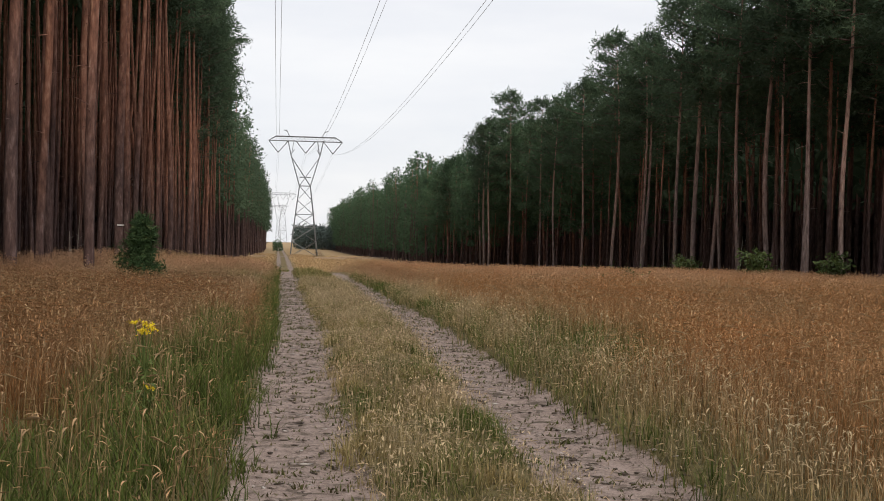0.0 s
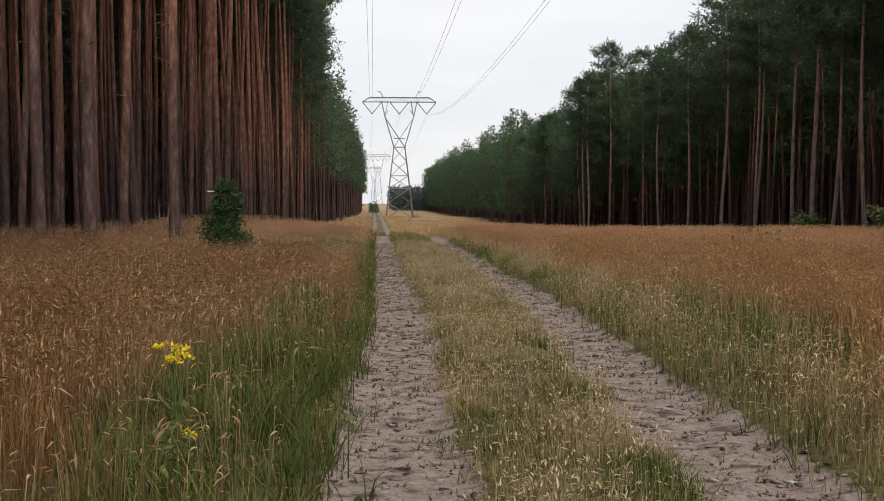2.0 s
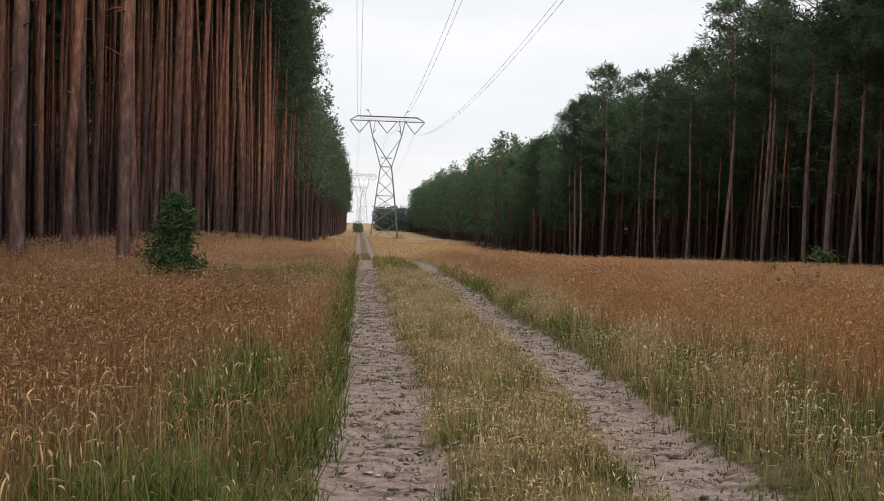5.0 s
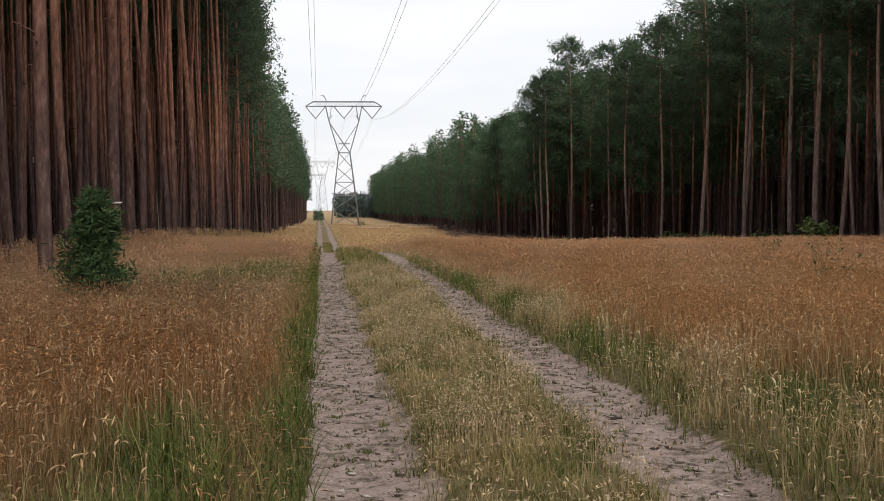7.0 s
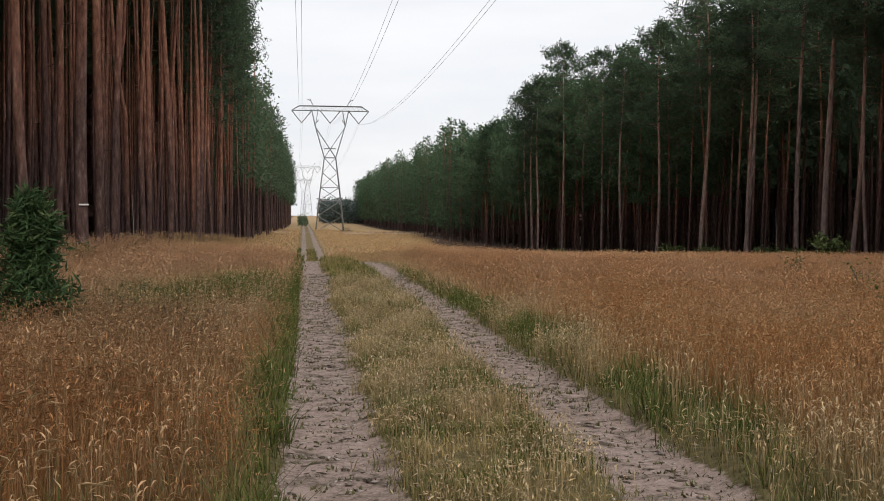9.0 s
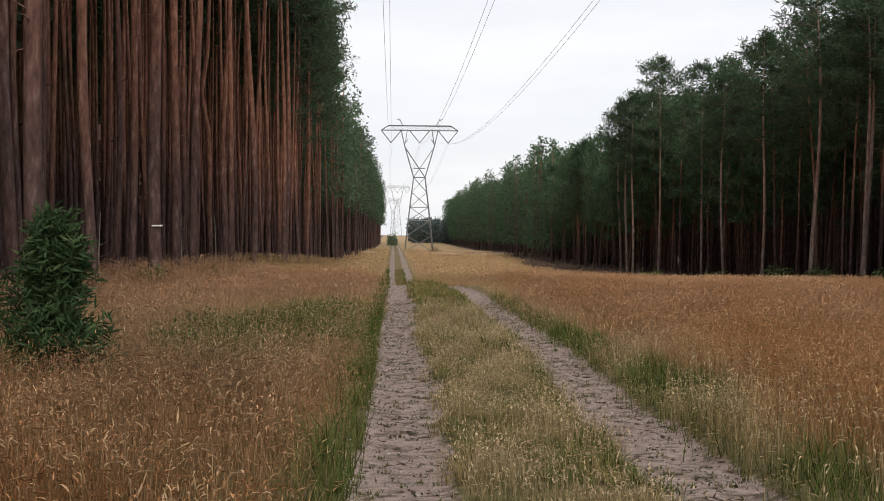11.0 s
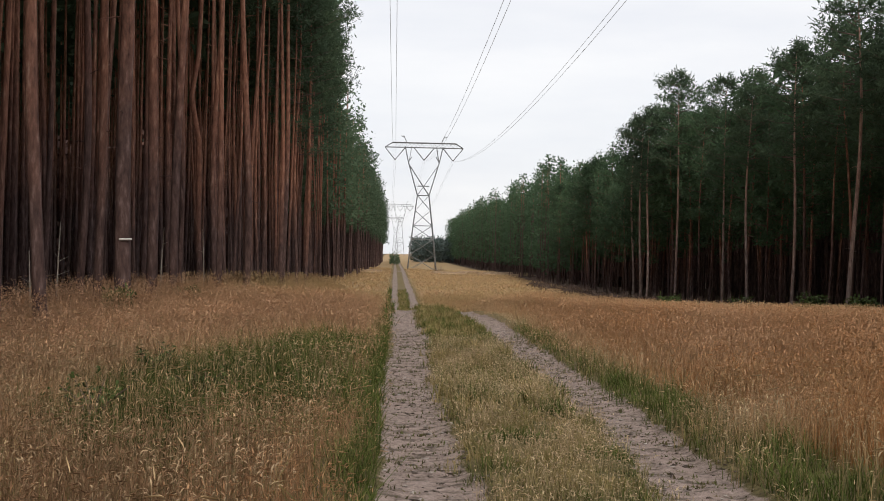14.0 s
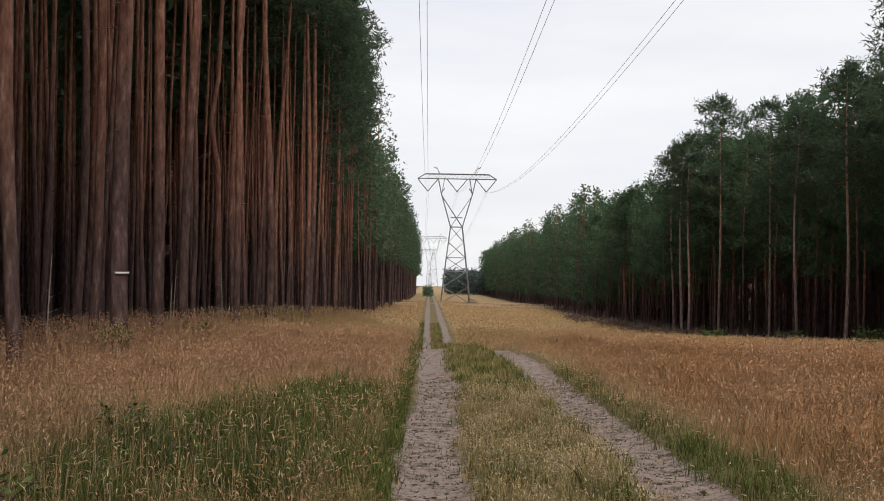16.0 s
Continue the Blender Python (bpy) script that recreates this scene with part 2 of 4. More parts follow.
WEST_Z = [0, 0, -.03, -.2, -.33, -.6, -.73, -1.0, -1.65, -2.9, -5.4, -7.9, -8.6, -10.5, -13.5, -16, -27, -80]
EAST_Y = [-80, 0, 12, 20, 25, 33, 38, 50, 62, 74, 87, 120, 217, 300, 330, 420, 600, 845, 1400, 4000]
EAST_Z = [0, 0, -.03, -.2, -.33, -.6, -.73, -.98, -1.6, -2.2, -3.1, -4.75, -7.0, -8.2, -8.8, -10.5, -13.5, -16, -27, -80]
_k = np.exp(-0.5 * (np.arange(-8, 9) / 2.5) ** 2)
_k /= _k.sum()
_mid = np.convolve(np.pad(np.interp(_y, MID_Y, MID_Z), 8, mode="edge"), _k, "valid")
_west = np.convolve(np.pad(np.interp(_y, WEST_Y, WEST_Z), 8, mode="edge"), _k, "valid")
_east = np.convolve(np.pad(np.interp(_y, EAST_Y, EAST_Z), 8, mode="edge"), _k, "valid")


def smooth(a, b, x):
    t = np.clip((x - a) / (b - a), 0, 1)
    return t * t * (3 - 2 * t)


def wave(x, y, s, seed=0.0):
    """Smooth noise from -1 to 1 over the plan, features about s metres wide."""
    u, v = np.asarray(x) / s, np.asarray(y) / s
    return (np.sin(2.1 * u + 1.3 * v + seed) + np.sin(-1.7 * u + 2.6 * v + 2.1 * seed + 1) + np.sin(3.9 * u - 1.1 * v + 3.3 * seed + 2)
            + np.sin(1.2 * u + 4.7 * v + 0.7 * seed + 4) + 0.6 * np.sin(6.3 * u + 5.1 * v + seed)) / 3.2


def rut_left(y):
    return np.interp(y, [0, 6, 12, 25, 36, 44, 54, 62, 74, 300], [0.06, 0.08, 0.22, 0.36, 0.36, 0.44, 0.45, 0.35, 0.15, 0.3]) + 0.05 * np.sin(y * 0.45)


def rut_right(y):
    return np.interp(y, [0, 6, 12, 18, 25, 36, 45, 54, 62, 74, 300], [2.0, 2.03, 2.1, 2.25, 2.45, 2.7, 2.75, 2.6, 2.2, 1.75, 2.0]) + 0.05 * np.sin(y * 0.37 + 1)


def rut_mask(x, y):
    h = 0.36 + 0.05 * wave(x, y, 1.7, 3) + 0.05 * wave(x, y, 0.45, 5) + 0.06 * (1 - smooth(9, 14, y))
    dl, dr = np.abs(x - rut_left(y)), np.abs(x - rut_right(y))
    return np.maximum(1 - smooth(h - 0.12, h + 0.16, dl), 1 - smooth(h - 0.08, h + 0.18, dr))


def height(x, y):
    x, y = np.asarray(x, float), np.asarray(y, float)
    s = smooth(3, 9, np.abs(x - 1.3))
    z = np.interp(y, _y, _mid) * (1 - s) + np.where(x < 1.3, np.interp(y, _y, _west), np.interp(y, _y, _east)) * s
    near = 1 - smooth(60, 90, y)
    z = z - 0.07 * rut_mask(x, y) * near + 0.035 * wave(x, y, 2.4) * near + 0.022 * wave(x, y, 0.3, 2) * near
    return z


def mesh_object(name, verts, faces, mat, parent=None, label="", smooth_faces=False, colors=None, attr="tint"):
    me = bpy.data.meshes.new(name)
    verts = np.asarray(verts, np.float32)
    faces = np.asarray(faces, np.int32)
    k = faces.shape[1]
    me.vertices.add(len(verts))
    me.vertices.foreach_set("co", verts.ravel())
    me.loops.add(faces.size)
    me.loops.foreach_set("vertex_index", faces.ravel())
    me.polygons.add(len(faces))
    me.polygons.foreach_set("loop_start", np.arange(0, faces.size, k, dtype=np.int32))
    if smooth_faces:
        me.polygons.foreach_set("use_smooth", np.ones(len(faces), bool))
    if colors is not None:
        a = me.attributes.new(attr, "FLOAT_COLOR", "POINT")
        c = np.ones((len(verts), 4), np.float32)
        c[:, :3] = colors
        a.data.foreach_set("color", c.ravel())
    me.update(calc_edges=True)
    me.validate()
    me.materials.append(mat)
    ob = new(name, me)
    if parent is not None:
        ob.parent = parent
    if label:
        tagged(ob, label)
    return ob


def grid_ground():
    xs = np.unique(np.round(np.concatenate([
        -np.geomspace(30, 2500, 14), np.arange(-30, -8, 2.0), np.arange(-8, -1.5, 0.5), np.arange(-1.5, 4.5, 0.09),
        np.arange(4.5, 26, 0.8), np.arange(26, 60, 3.0), np.geomspace(60, 2500, 14)]), 3))
    ys = np.unique(np.round(np.concatenate([
        np.arange(-80, 2, 4.0), np.arange(2, 60, 0.24), np.arange(60, 130, 0.8), np.arange(130, 340, 4.0), np.geomspace(340, 4000, 40)]), 3))
    X, Y = np.meshgrid(xs, ys)
    Z = height(X, Y)
    v = np.stack([X, Y, Z], -1).reshape(-1, 3)
    i = np.arange(len(xs) * len(ys)).reshape(len(ys), len(xs))
    f = np.stack([i[:-1, :-1], i[:-1, 1:], i[1:, 1:], i[1:, :-1]], -1).reshape(-1, 4)
    rut = rut_mask(X, Y)
    cross = (1 - smooth(2.0, 4.0, np.abs(Y - 272 - 0.05 * X))) * (np.abs(X) < 60)
    rut = np.maximum(rut * (1 - 0.3 * smooth(60, 110, Y)), cross)
    forest = np.maximum(smooth(-6.2, -8.0, X), smooth(22.0, 24.5, X))
    strip = (X > rut_left(Y) - 0.9) & (X < rut_right(Y) + 0.7)
    far = smooth(25, 60, Y) * (1 - forest) * np.where(strip, 0.25, 1.0)
    c = np.stack([rut, forest, far], -1).reshape(-1, 3)
    ob = mesh_object("ground", v, f, GROUND, smooth_faces=True, colors=c, attr="zone")
    return tagged(ob, "sandy ground with two worn wheel ruts through dry grass", "ground", kind="structure")


grid_ground()

# ---- trees ----
rng = np.random.default_rng(7)


def tube(points, radii, sides):
    """Rings of a round stem along points; returns vertices and triangles."""
    P = np.asarray(points, float)
    n = len(P)
    d = np.gradient(P, axis=0)
    d /= np.linalg.norm(d, axis=1)[:, None] + 1e-9
    ref = np.where(np.abs(d[:, 2:3]) > 0.9, np.array([[1.0, 0, 0]]), np.array([[0, 0, 1.0]]))
    u = np.cross(d, ref)
    u /= np.linalg.norm(u, axis=1)[:, None] + 1e-9
    w = np.cross(d, u)
    a = np.arange(sides) * 2 * np.pi / sides
    V = P[:, None] + np.asarray(radii)[:, None, None] * (np.cos(a)[None, :, None] * u[:, None] + np.sin(a)[None, :, None] * w[:, None])
    i = np.arange(n * sides).reshape(n, sides)
    j = np.roll(i, -1, 1)
    q = np.stack([i[:-1], j[:-1], j[1:], i[1:]], -1).reshape(-1, 4)
    return V.reshape(-1, 3), np.concatenate([q[:, [0, 1, 2]], q[:, [0, 2, 3]]])


def merge(pieces):
    V, Fc, o = [], [], 0
    for v, f in pieces:
        V.append(v)
        Fc.append(np.asarray(f) + o)
        o += len(v)
    return np.concatenate(V), np.concatenate(Fc)


def sprigs(centres, per, size, width, r, up=0.25, loose=0.3):
    """Tufts of pointed needle sprays round each centre."""
    n = len(centres) * per
    c = np.repeat(centres, per, 0)
    d = r.normal(size=(n, 3))
    d[:, 2] = d[:, 2] * 0.75 + up
    d /= np.linalg.norm(d, axis=1)[:, None]
    s = r.normal(size=(n, 3))
    s = np.cross(d, s)
    s /= np.linalg.norm(s, axis=1)[:, None] + 1e-9
    L = size * r.uniform(0.5, 1.25, (n, 1))
    base = c + d * L * 0.12 + np.clip(r.normal(size=(n, 3)), -1.6, 1.6) * size * loose
    mid = base + d * L * 0.45
    v = np.stack([base, mid + s * width * L, base + d * L, mid - s * width * L], 1).reshape(-1, 3)
    k = np.arange(n)[:, None] * 4
    f = np.concatenate([k + [0, 1, 2], k + [0, 2, 3]])
    return v, f


def trunk_shape(h, r0, r, bend=0.0, sides=9, stubs=6):
    z = np.array([-0.3, 0.15, 0.6, 1.6, 3.2, 5, 7, 9, 11, 13, h * 0.88, h * 0.98])
    z = z[z <= h]
    ph, amp = r.uniform(0, 6.3), r.uniform(0.04, 0.22)
    z = np.unique(np.concatenate([z, [16, 19, 22]]))
    z = z[z <= h * 0.98]
    x = amp * np.sin(z * 0.33 + ph) + bend * np.exp(-((z - 8.4) / 1.0) ** 2) * 0.5 - bend * np.exp(-((z - 6.2) / 1.1) ** 2) * 0.3
    y = amp * np.cos(z * 0.27 + ph)
    x, y = x - x[0], y - y[0]
    rad = r0 * (1.0 - 0.5 * np.clip(z, 0, h) / h - 0.42 * (np.clip(z, 0, h) / h) ** 3) * (1 + 0.22 * np.exp(-np.clip(z, 0, 9) / 0.35))
    P = np.stack([x, y, z], 1)
    pieces = [tube(P, rad, sides)]
    for _ in range(stubs):
        zz = r.uniform(3.5, h * 0.6)
        p = np.array([np.interp(zz, z, x), np.interp(zz, z, y), zz])
        a = r.uniform(0, 6.3)
        d = np.array([math.cos(a), math.sin(a), r.uniform(-0.25, 0.3)])
        L = r.uniform(0.2, 0.9)
        pieces.append(tube([p, p + d * L * 0.6, p + d * L + [0, 0, -0.05]], [0.022, 0.014, 0.004], 3))
    return merge(pieces), P


def crown_shape(h, base, spread, r, limbs, per, size, width):
    """Flat-topped pine crown: limbs that rise and fork, tufts of needles along their outer halves."""
    pieces, tufts = [], []
    for i in range(limbs):
        t = (i + r.uniform(0, 1)) / limbs
        z = base + (h - base) * t ** 0.8 * 0.96
        L = spread * (0.45 + 0.75 * math.sin(math.pi * min(1, 0.18 + 0.78 * t))) * r.uniform(0.6, 1.15)
        if t > 0.88:
            L *= 0.55
        a = i * 2.4 + r.uniform(-0.5, 0.5)
        rise = r.uniform(-0.05, 0.45) + 0.5 * t
        p0 = np.array([0, 0, z])
        d = np.array([math.cos(a), math.sin(a), rise * 0.6])
        p1, p2 = p0 + d * L * 0.5, p0 + d * L + [0, 0, 0.12 * L]
        pieces.append(tube([p0, p1, p2], [0.05, 0.03, 0.008], 3))
        for k in range(9):
            u = (0.5, 0.78, 1.0)[k % 3] + r.uniform(-0.07, 0.07)
            side = np.array([-d[1], d[0], 0]) * (0.0, 0.26, -0.26)[k // 3] * L
            c = p0 * (1 - u) + p2 * u + side + np.clip(r.normal(size=3), -1.3, 1.3) * [0.13, 0.13, 0.08] * (0.6 + 0.4 * L)
            tufts.append(c)
    for k in range(6):
        tufts.append(np.array([0, 0, h]) + r.normal(size=3) * [0.3, 0.3, 0.25])
    nv, nf = sprigs(np.array(tufts), per, size, width, r, 0.3, 0.5)
    return merge(pieces), (nv, nf)


TRUNKS = []
for k in range(7):
    (v, f), _ = trunk_shape(18.0, [0.135, 0.15, 0.115, 0.14, 0.125, 0.155, 0.11][k], rng, 0.0, 10, [4, 8, 6, 10, 5, 7, 9][k])
    ob = mesh_object("trunk", v, f, BARK, smooth_faces=True)
    TRUNKS.append(ob.data)
    bpy.data.objects.remove(ob)
PALE_TRUNKS = []
for me in TRUNKS:
    pale = me.copy()
    pale.materials[0] = PALE_BARK
    PALE_TRUNKS.append(pale)
TALL = []
for k in range(7):
    (v, f), _ = trunk_shape(27.0, [0.14, 0.155, 0.12, 0.145, 0.13, 0.16, 0.115][k], rng, 0.0, 10, [6, 12, 8, 14, 7, 10, 13][k])
    ob = mesh_object("trunk", v, f, BARK, smooth_faces=True)
    TALL.append(ob.data)
    bpy.data.objects.remove(ob)
(v, f), _ = trunk_shape(27.0, 0.16, rng, 0.85, 10, 7)
ob = mesh_object("trunk", v, f, BARK, smooth_faces=True)
BENT = ob.data
bpy.data.objects.remove(ob)


def crown_mesh(h, base, spread, limbs, per, size, width, mat=None):
    lim, nee = crown_shape(h, base, spread, rng, limbs, per, size, width)
    nl = len(lim[1])
    v, f = merge([lim, nee])
    ob = mesh_object("crown", v, f, mat or NEEDLE)
    me = ob.data
    me.materials.append(DEADWOOD)
    idx = np.zeros(len(f), np.int32)
    idx[:nl] = 1
    me.polygons.foreach_set("material_index", idx)
    bpy.data.objects.remove(ob)
    return me


HIGH = [crown_mesh(18.3, b, w, 30, 24, 0.34, 0.105) for b, w in ((10.8, 2.0), (9.8, 2.2), (11.4, 1.8), (10.4, 2.1))]
LOWER = [crown_mesh(17.6, b, w, 38, 22, 0.36, 0.115, YOUNG) for b, w in ((6.8, 2.1), (5.6, 2.0), (7.8, 2.2))]
LOFTY = [crown_mesh(27.4, b, w, 30, 24, 0.36, 0.105) for b, w in ((19.0, 2.2), (17.8, 2.4), (20.0, 2.0), (18.4, 2.3))]
EDGE = [crown_mesh(26.5, b, w, 40, 24, 0.4, 0.105) for b, w in ((11.5, 2.9), (10.2, 3.1), (13.0, 2.7))]
INNER_HIGH = [crown_mesh(18.3, b, w, 26, 13, 0.46, 0.125) for b, w in ((10.5, 2.1), (9.8, 2.3), (11.0, 2.0))]
INNER_LOW = [crown_mesh(17.8, b, w, 32, 13, 0.46, 0.125, YOUNG) for b, w in ((6.8, 2.2), (5.6, 2.1), (7.8, 2.3))]
INNER_LOFTY = [crown_mesh(27.0, b, w, 26, 12, 0.5, 0.13) for b, w in ((18.6, 2.2), (17.5, 2.4), (19.6, 2.1))]


def pine(x, y, trunk, crown, scale, turn, lean=(0, 0), group="", thick=1.0, label="tall Scots pine with bare reddish trunk and dark crown"):
    root = new("pine_tree")
    root.matrix_basis = pose(x, y, float(height(x, y)), lean[0], lean[1], turn)
    root.scale = (1, 1, 1)
    t = new("trunk", trunk)
    t.parent = root
    t.scale = (thick * scale, thick * scale, scale)
    c = new("crown", crown)
    c.parent = root
    c.scale = (scale, scale, scale)
    tagged(root, label, "tree", group)
    return root


taken = []


def free(x, y, d):
    for a, b in taken:
        if (a - x) ** 2 + (b - y) ** 2 < d * d:
            return False
    taken.append((x, y))
    return True


# trees of the near edges, west side then east side
G_W, G_E = "pines along the western edge", "pines along the eastern edge"
WEST = [(-7.3, 28.4, 1.0), (-7.0, 31.6, 1.1), (-8.3, 33.2, 0.9), (-5.6, 35.5, 1.05), (-7.4, 37.2, 1.1), (-7.9, 41.6, 1.0), (-7.1, 45.2, 1.15),
        (-7.9, 52.6, 0.9), (-7.2, 56.2, 1.1), (-7.1, 59.3, 1.15), (-6.9, 67.5, 0.9), (-7.6, 71.5, 0.95),
        (-7.2, 78.4, 1.1), (-7.4, 87.0, 0.9), (-7.1, 94.5, 1.1), (-7.3, 97.5, 1.2), (-7.2, 108.0, 1.1), (-7.0, 114.0, 1.0), (-7.4, 123.0, 1.0)]
for i, (x, y, s) in enumerate(WEST):
    free(x, y, 0.1)
    pine(x, y, TALL[i % 7], (LOFTY[i % 4] if y < 106 else EDGE[i % 3]), 1.0 + 0.05 * math.sin(i * 2.3), i * 67, (math.sin(i * 1.9) * 0.9, math.cos(i * 1.3) * 0.9), G_W, s * 1.0)
free(-6.75, 50.8, 0.1)
marked = pine(-6.75, 50.8, TALL[1], LOFTY[1], 1.0, 30, (0.2, -0.6), G_W, 1.3, "Scots pine with a white painted waymark band")
free(-9.0, 75.4, 0.1)
pine(-9.0, 75.4, BENT, LOFTY[2], 1.0, 180, (0, 0), G_W, 0.9, "Scots pine with a kinked reddish trunk")
EAST = [(23.4, 45.4, 1.0, 0), (23.2, 48.3, 0.8, 3), (23.6, 49.6, 0.9, -1), (23.5, 51.4, 0.9, 1), (23.8, 53.7, 1.0, 0), (23.5, 56.6, 0.8, -1),
        (23.9, 60.0, 0.75, 3), (23.6, 60.9, 1.0, -2), (23.5, 63.3, 1.2, 0.5), (23.5, 66.2, 1.2, 0.3), (23.2, 71.6, 1.1, 1.5), (23.6, 73.0, 0.8, -1.5),
        (23.6, 80.0, 0.9, 0.5), (23.9, 89.5, 1.0, 0), (23.7, 97.2, 0.95, 0.5), (23.9, 104.0, 0.8, 0), (23.4, 116.0, 1.0, 0.5), (22.6, 123.0, 1.15, 0),
        (22.9, 127.0, 1.0, 0.5), (23.9, 135.0, 0.9, 0)]
for i, (x, y, s, ln) in enumerate(EAST):
    free(x, y, 0.1)
    kind = HIGH if y < 130 else LOWER
    pine(x, y, PALE_TRUNKS[(i * 3) % 7], kind[i % len(kind)], (0.9 if y < 110 else 1.0 if y < 130 else 0.95) + 0.07 * math.sin(i * 1.7), i * 83, (ln * 0.3, ln), G_E, s * 0.95, "slender Scots pine with pale trunk and dark crown")

r2 = np.random.default_rng(21)
count = 0
while count < 135:
    x, y = -7.6 - 6.5 * r2.random() ** 1.3, r2.uniform(24, 150)
    if (y < 75 and abs(x + 0.172 * (y - 22.9)) < 0.55) or not free(x, y, 1.35):
        continue
    pine(x, y, TALL[count % 7], INNER_LOFTY[count % 3], r2.uniform(0.9, 1.05), r2.uniform(0, 360), tuple(r2.normal(0, 0.9, 2)), G_W, r2.uniform(0.5, 0.85))
    count += 1
count = 0
while count < 130:
    x, y = 24.6 + 8 * r2.random() ** 1.3, r2.uniform(34, 200)
    if not free(x, y, 1.6):
        continue
    pine(x, y, TRUNKS[count % 7], (INNER_HIGH if y < 90 else INNER_LOW)[count % 3], r2.uniform(0.7, 0.97) + (0.04 if 112 < y < 130 else 0), r2.uniform(0, 360), tuple(r2.normal(0, 1.2, 2)), G_E, r2.uniform(0.6, 1.05))
    count += 1


def stand(name, label, box, n, spacing, sides, crowns, per, size, base, spread, r, tall=17.6, mat=None):
    """The countless trees further in: trunks in one mesh, needles in another, under one root."""
    root = new(name)
    x0, x1, y0, y1 = box
    pts, tries = [], 0
    cells = {}
    while len(pts) < n and tries < n * 12:
        tries += 1
        x, y = r.uniform(x0, x1), r.uniform(y0, y1)
        k = (int(x // spacing), int(y // spacing))
        if k in cells:
            continue
        cells[k] = 1
        pts.append((x, y))
    tp, cp = [], []
    for x, y in pts:
        z = float(height(x, y))
        h = tall * r.uniform(0.84, 1.07)
        rad = r.uniform(0.09, 0.16)
        lx, ly = r.normal(0, 0.25, 2)
        tp.append(tube([(x, y, z - 0.3), (x + lx * 0.5, y + ly * 0.5, z + 7), (x + lx, y + ly, z + h)], [rad, rad * 0.75, rad * 0.2], sides))
        m = crowns
        a, u = r.uniform(0, 6.3, m), np.sqrt(r.random(m))
        zz = z + h - (h - base) * r.random(m) ** 1.2
        R = spread * u * np.clip((z + h + 1.2 - zz) / 4.0, 0.25, 1)
        cp.append(np.stack([x + lx + R * np.cos(a), y + ly + R * np.sin(a), zz], 1))
    v, f = merge(tp)
    mesh_object("trunks", v, f, BARK, root, smooth_faces=True)["kind"] = "stuff"
    v, f = sprigs(np.concatenate(cp), per, size, 0.2, r, 0.25, 0.5)
    mesh_object("needles", v, f, mat or NEEDLE, root)["kind"] = "stuff"
    return tagged(root, label, "forest", kind="stuff")


r3 = np.random.default_rng(5)
stand("pine_forest", "dense dark pine plantation behind the edge trees", (-46, -13.5, -30, 160), 900, 2.0, 5, 18, 3, 1.9, 16.5, 1.9, r3, 25.5)
stand("pine_forest", "dense dark pine plantation behind the edge trees", (31.5, 66, 0, 210), 900, 2.0, 5, 18, 3, 1.9, 9.0, 1.9, r3)
# out-of-view pines on both sides, added to shade and enclose the start
stand("pine_forest", "unseen pines added for shade beside the start of the walk", (-14, -7, -30, 24), 60, 2.0, 5, 14, 4, 1.3, 16.5, 1.9, r3, 25.5)
stand("pine_forest", "unseen pines added for shade beside the start of the walk", (24, 32, -30, 34), 80, 2.0, 5, 14, 4, 1.3, 9.5, 1.9, r3)
for x0, x1, y0, y1, n in ((-16, -6.4, 150, 205, 90), (-14.5, -5.4, 205, 300, 130), (-14, -4.7, 300, 560, 260)):
    stand("pine_forest", "distant pines lining the western side of the ride", (x0, x1, y0, y1), n, 2.0, 4, 84, 5, 0.62, 8.0, 2.4, r3, 24.0)
stand("pine_forest", "distant lighter green pines lining the eastern side", (24.2, 36, 200, 560), 420, 2.0, 4, 100, 5, 0.6, 2.5, 2.1, r3, 19.5, YOUNG)


def undergrowth(name, x0, x1, y0, y1, n, hi, r):
    """Twig screen added far inside the stand to close the view between the trunks."""
    c = np.stack([r.uniform(x0, x1, n), r.uniform(y0, y1, n), np.zeros(n)], 1)
    c[:, 2] = height(c[:, 0], c[:, 1]) + hi * r.random(n)
    v, f = sprigs(c, 3, 3.0, 0.4, r)
    return tagged(mesh_object(name, v, f, TWIG), "screen of brown twigs added deep inside the pine stand", "undergrowth", kind="stuff")


# tall added screens that stand in for the dark forest interior
undergrowth("undergrowth", -52, -44, -30, 420, 13000, 25, r3)
undergrowth("undergrowth", 62, 72, 0, 420, 8000, 15, r3)
undergrowth("undergrowth", -24, -17, 130, 560, 6500, 24, r3)
undergrowth("undergrowth", 36, 44, 195, 560, 3600, 13, r3)
# ---- power line ----


def beam(a, b, t):
    return tube([a, b], [t, t], 4)


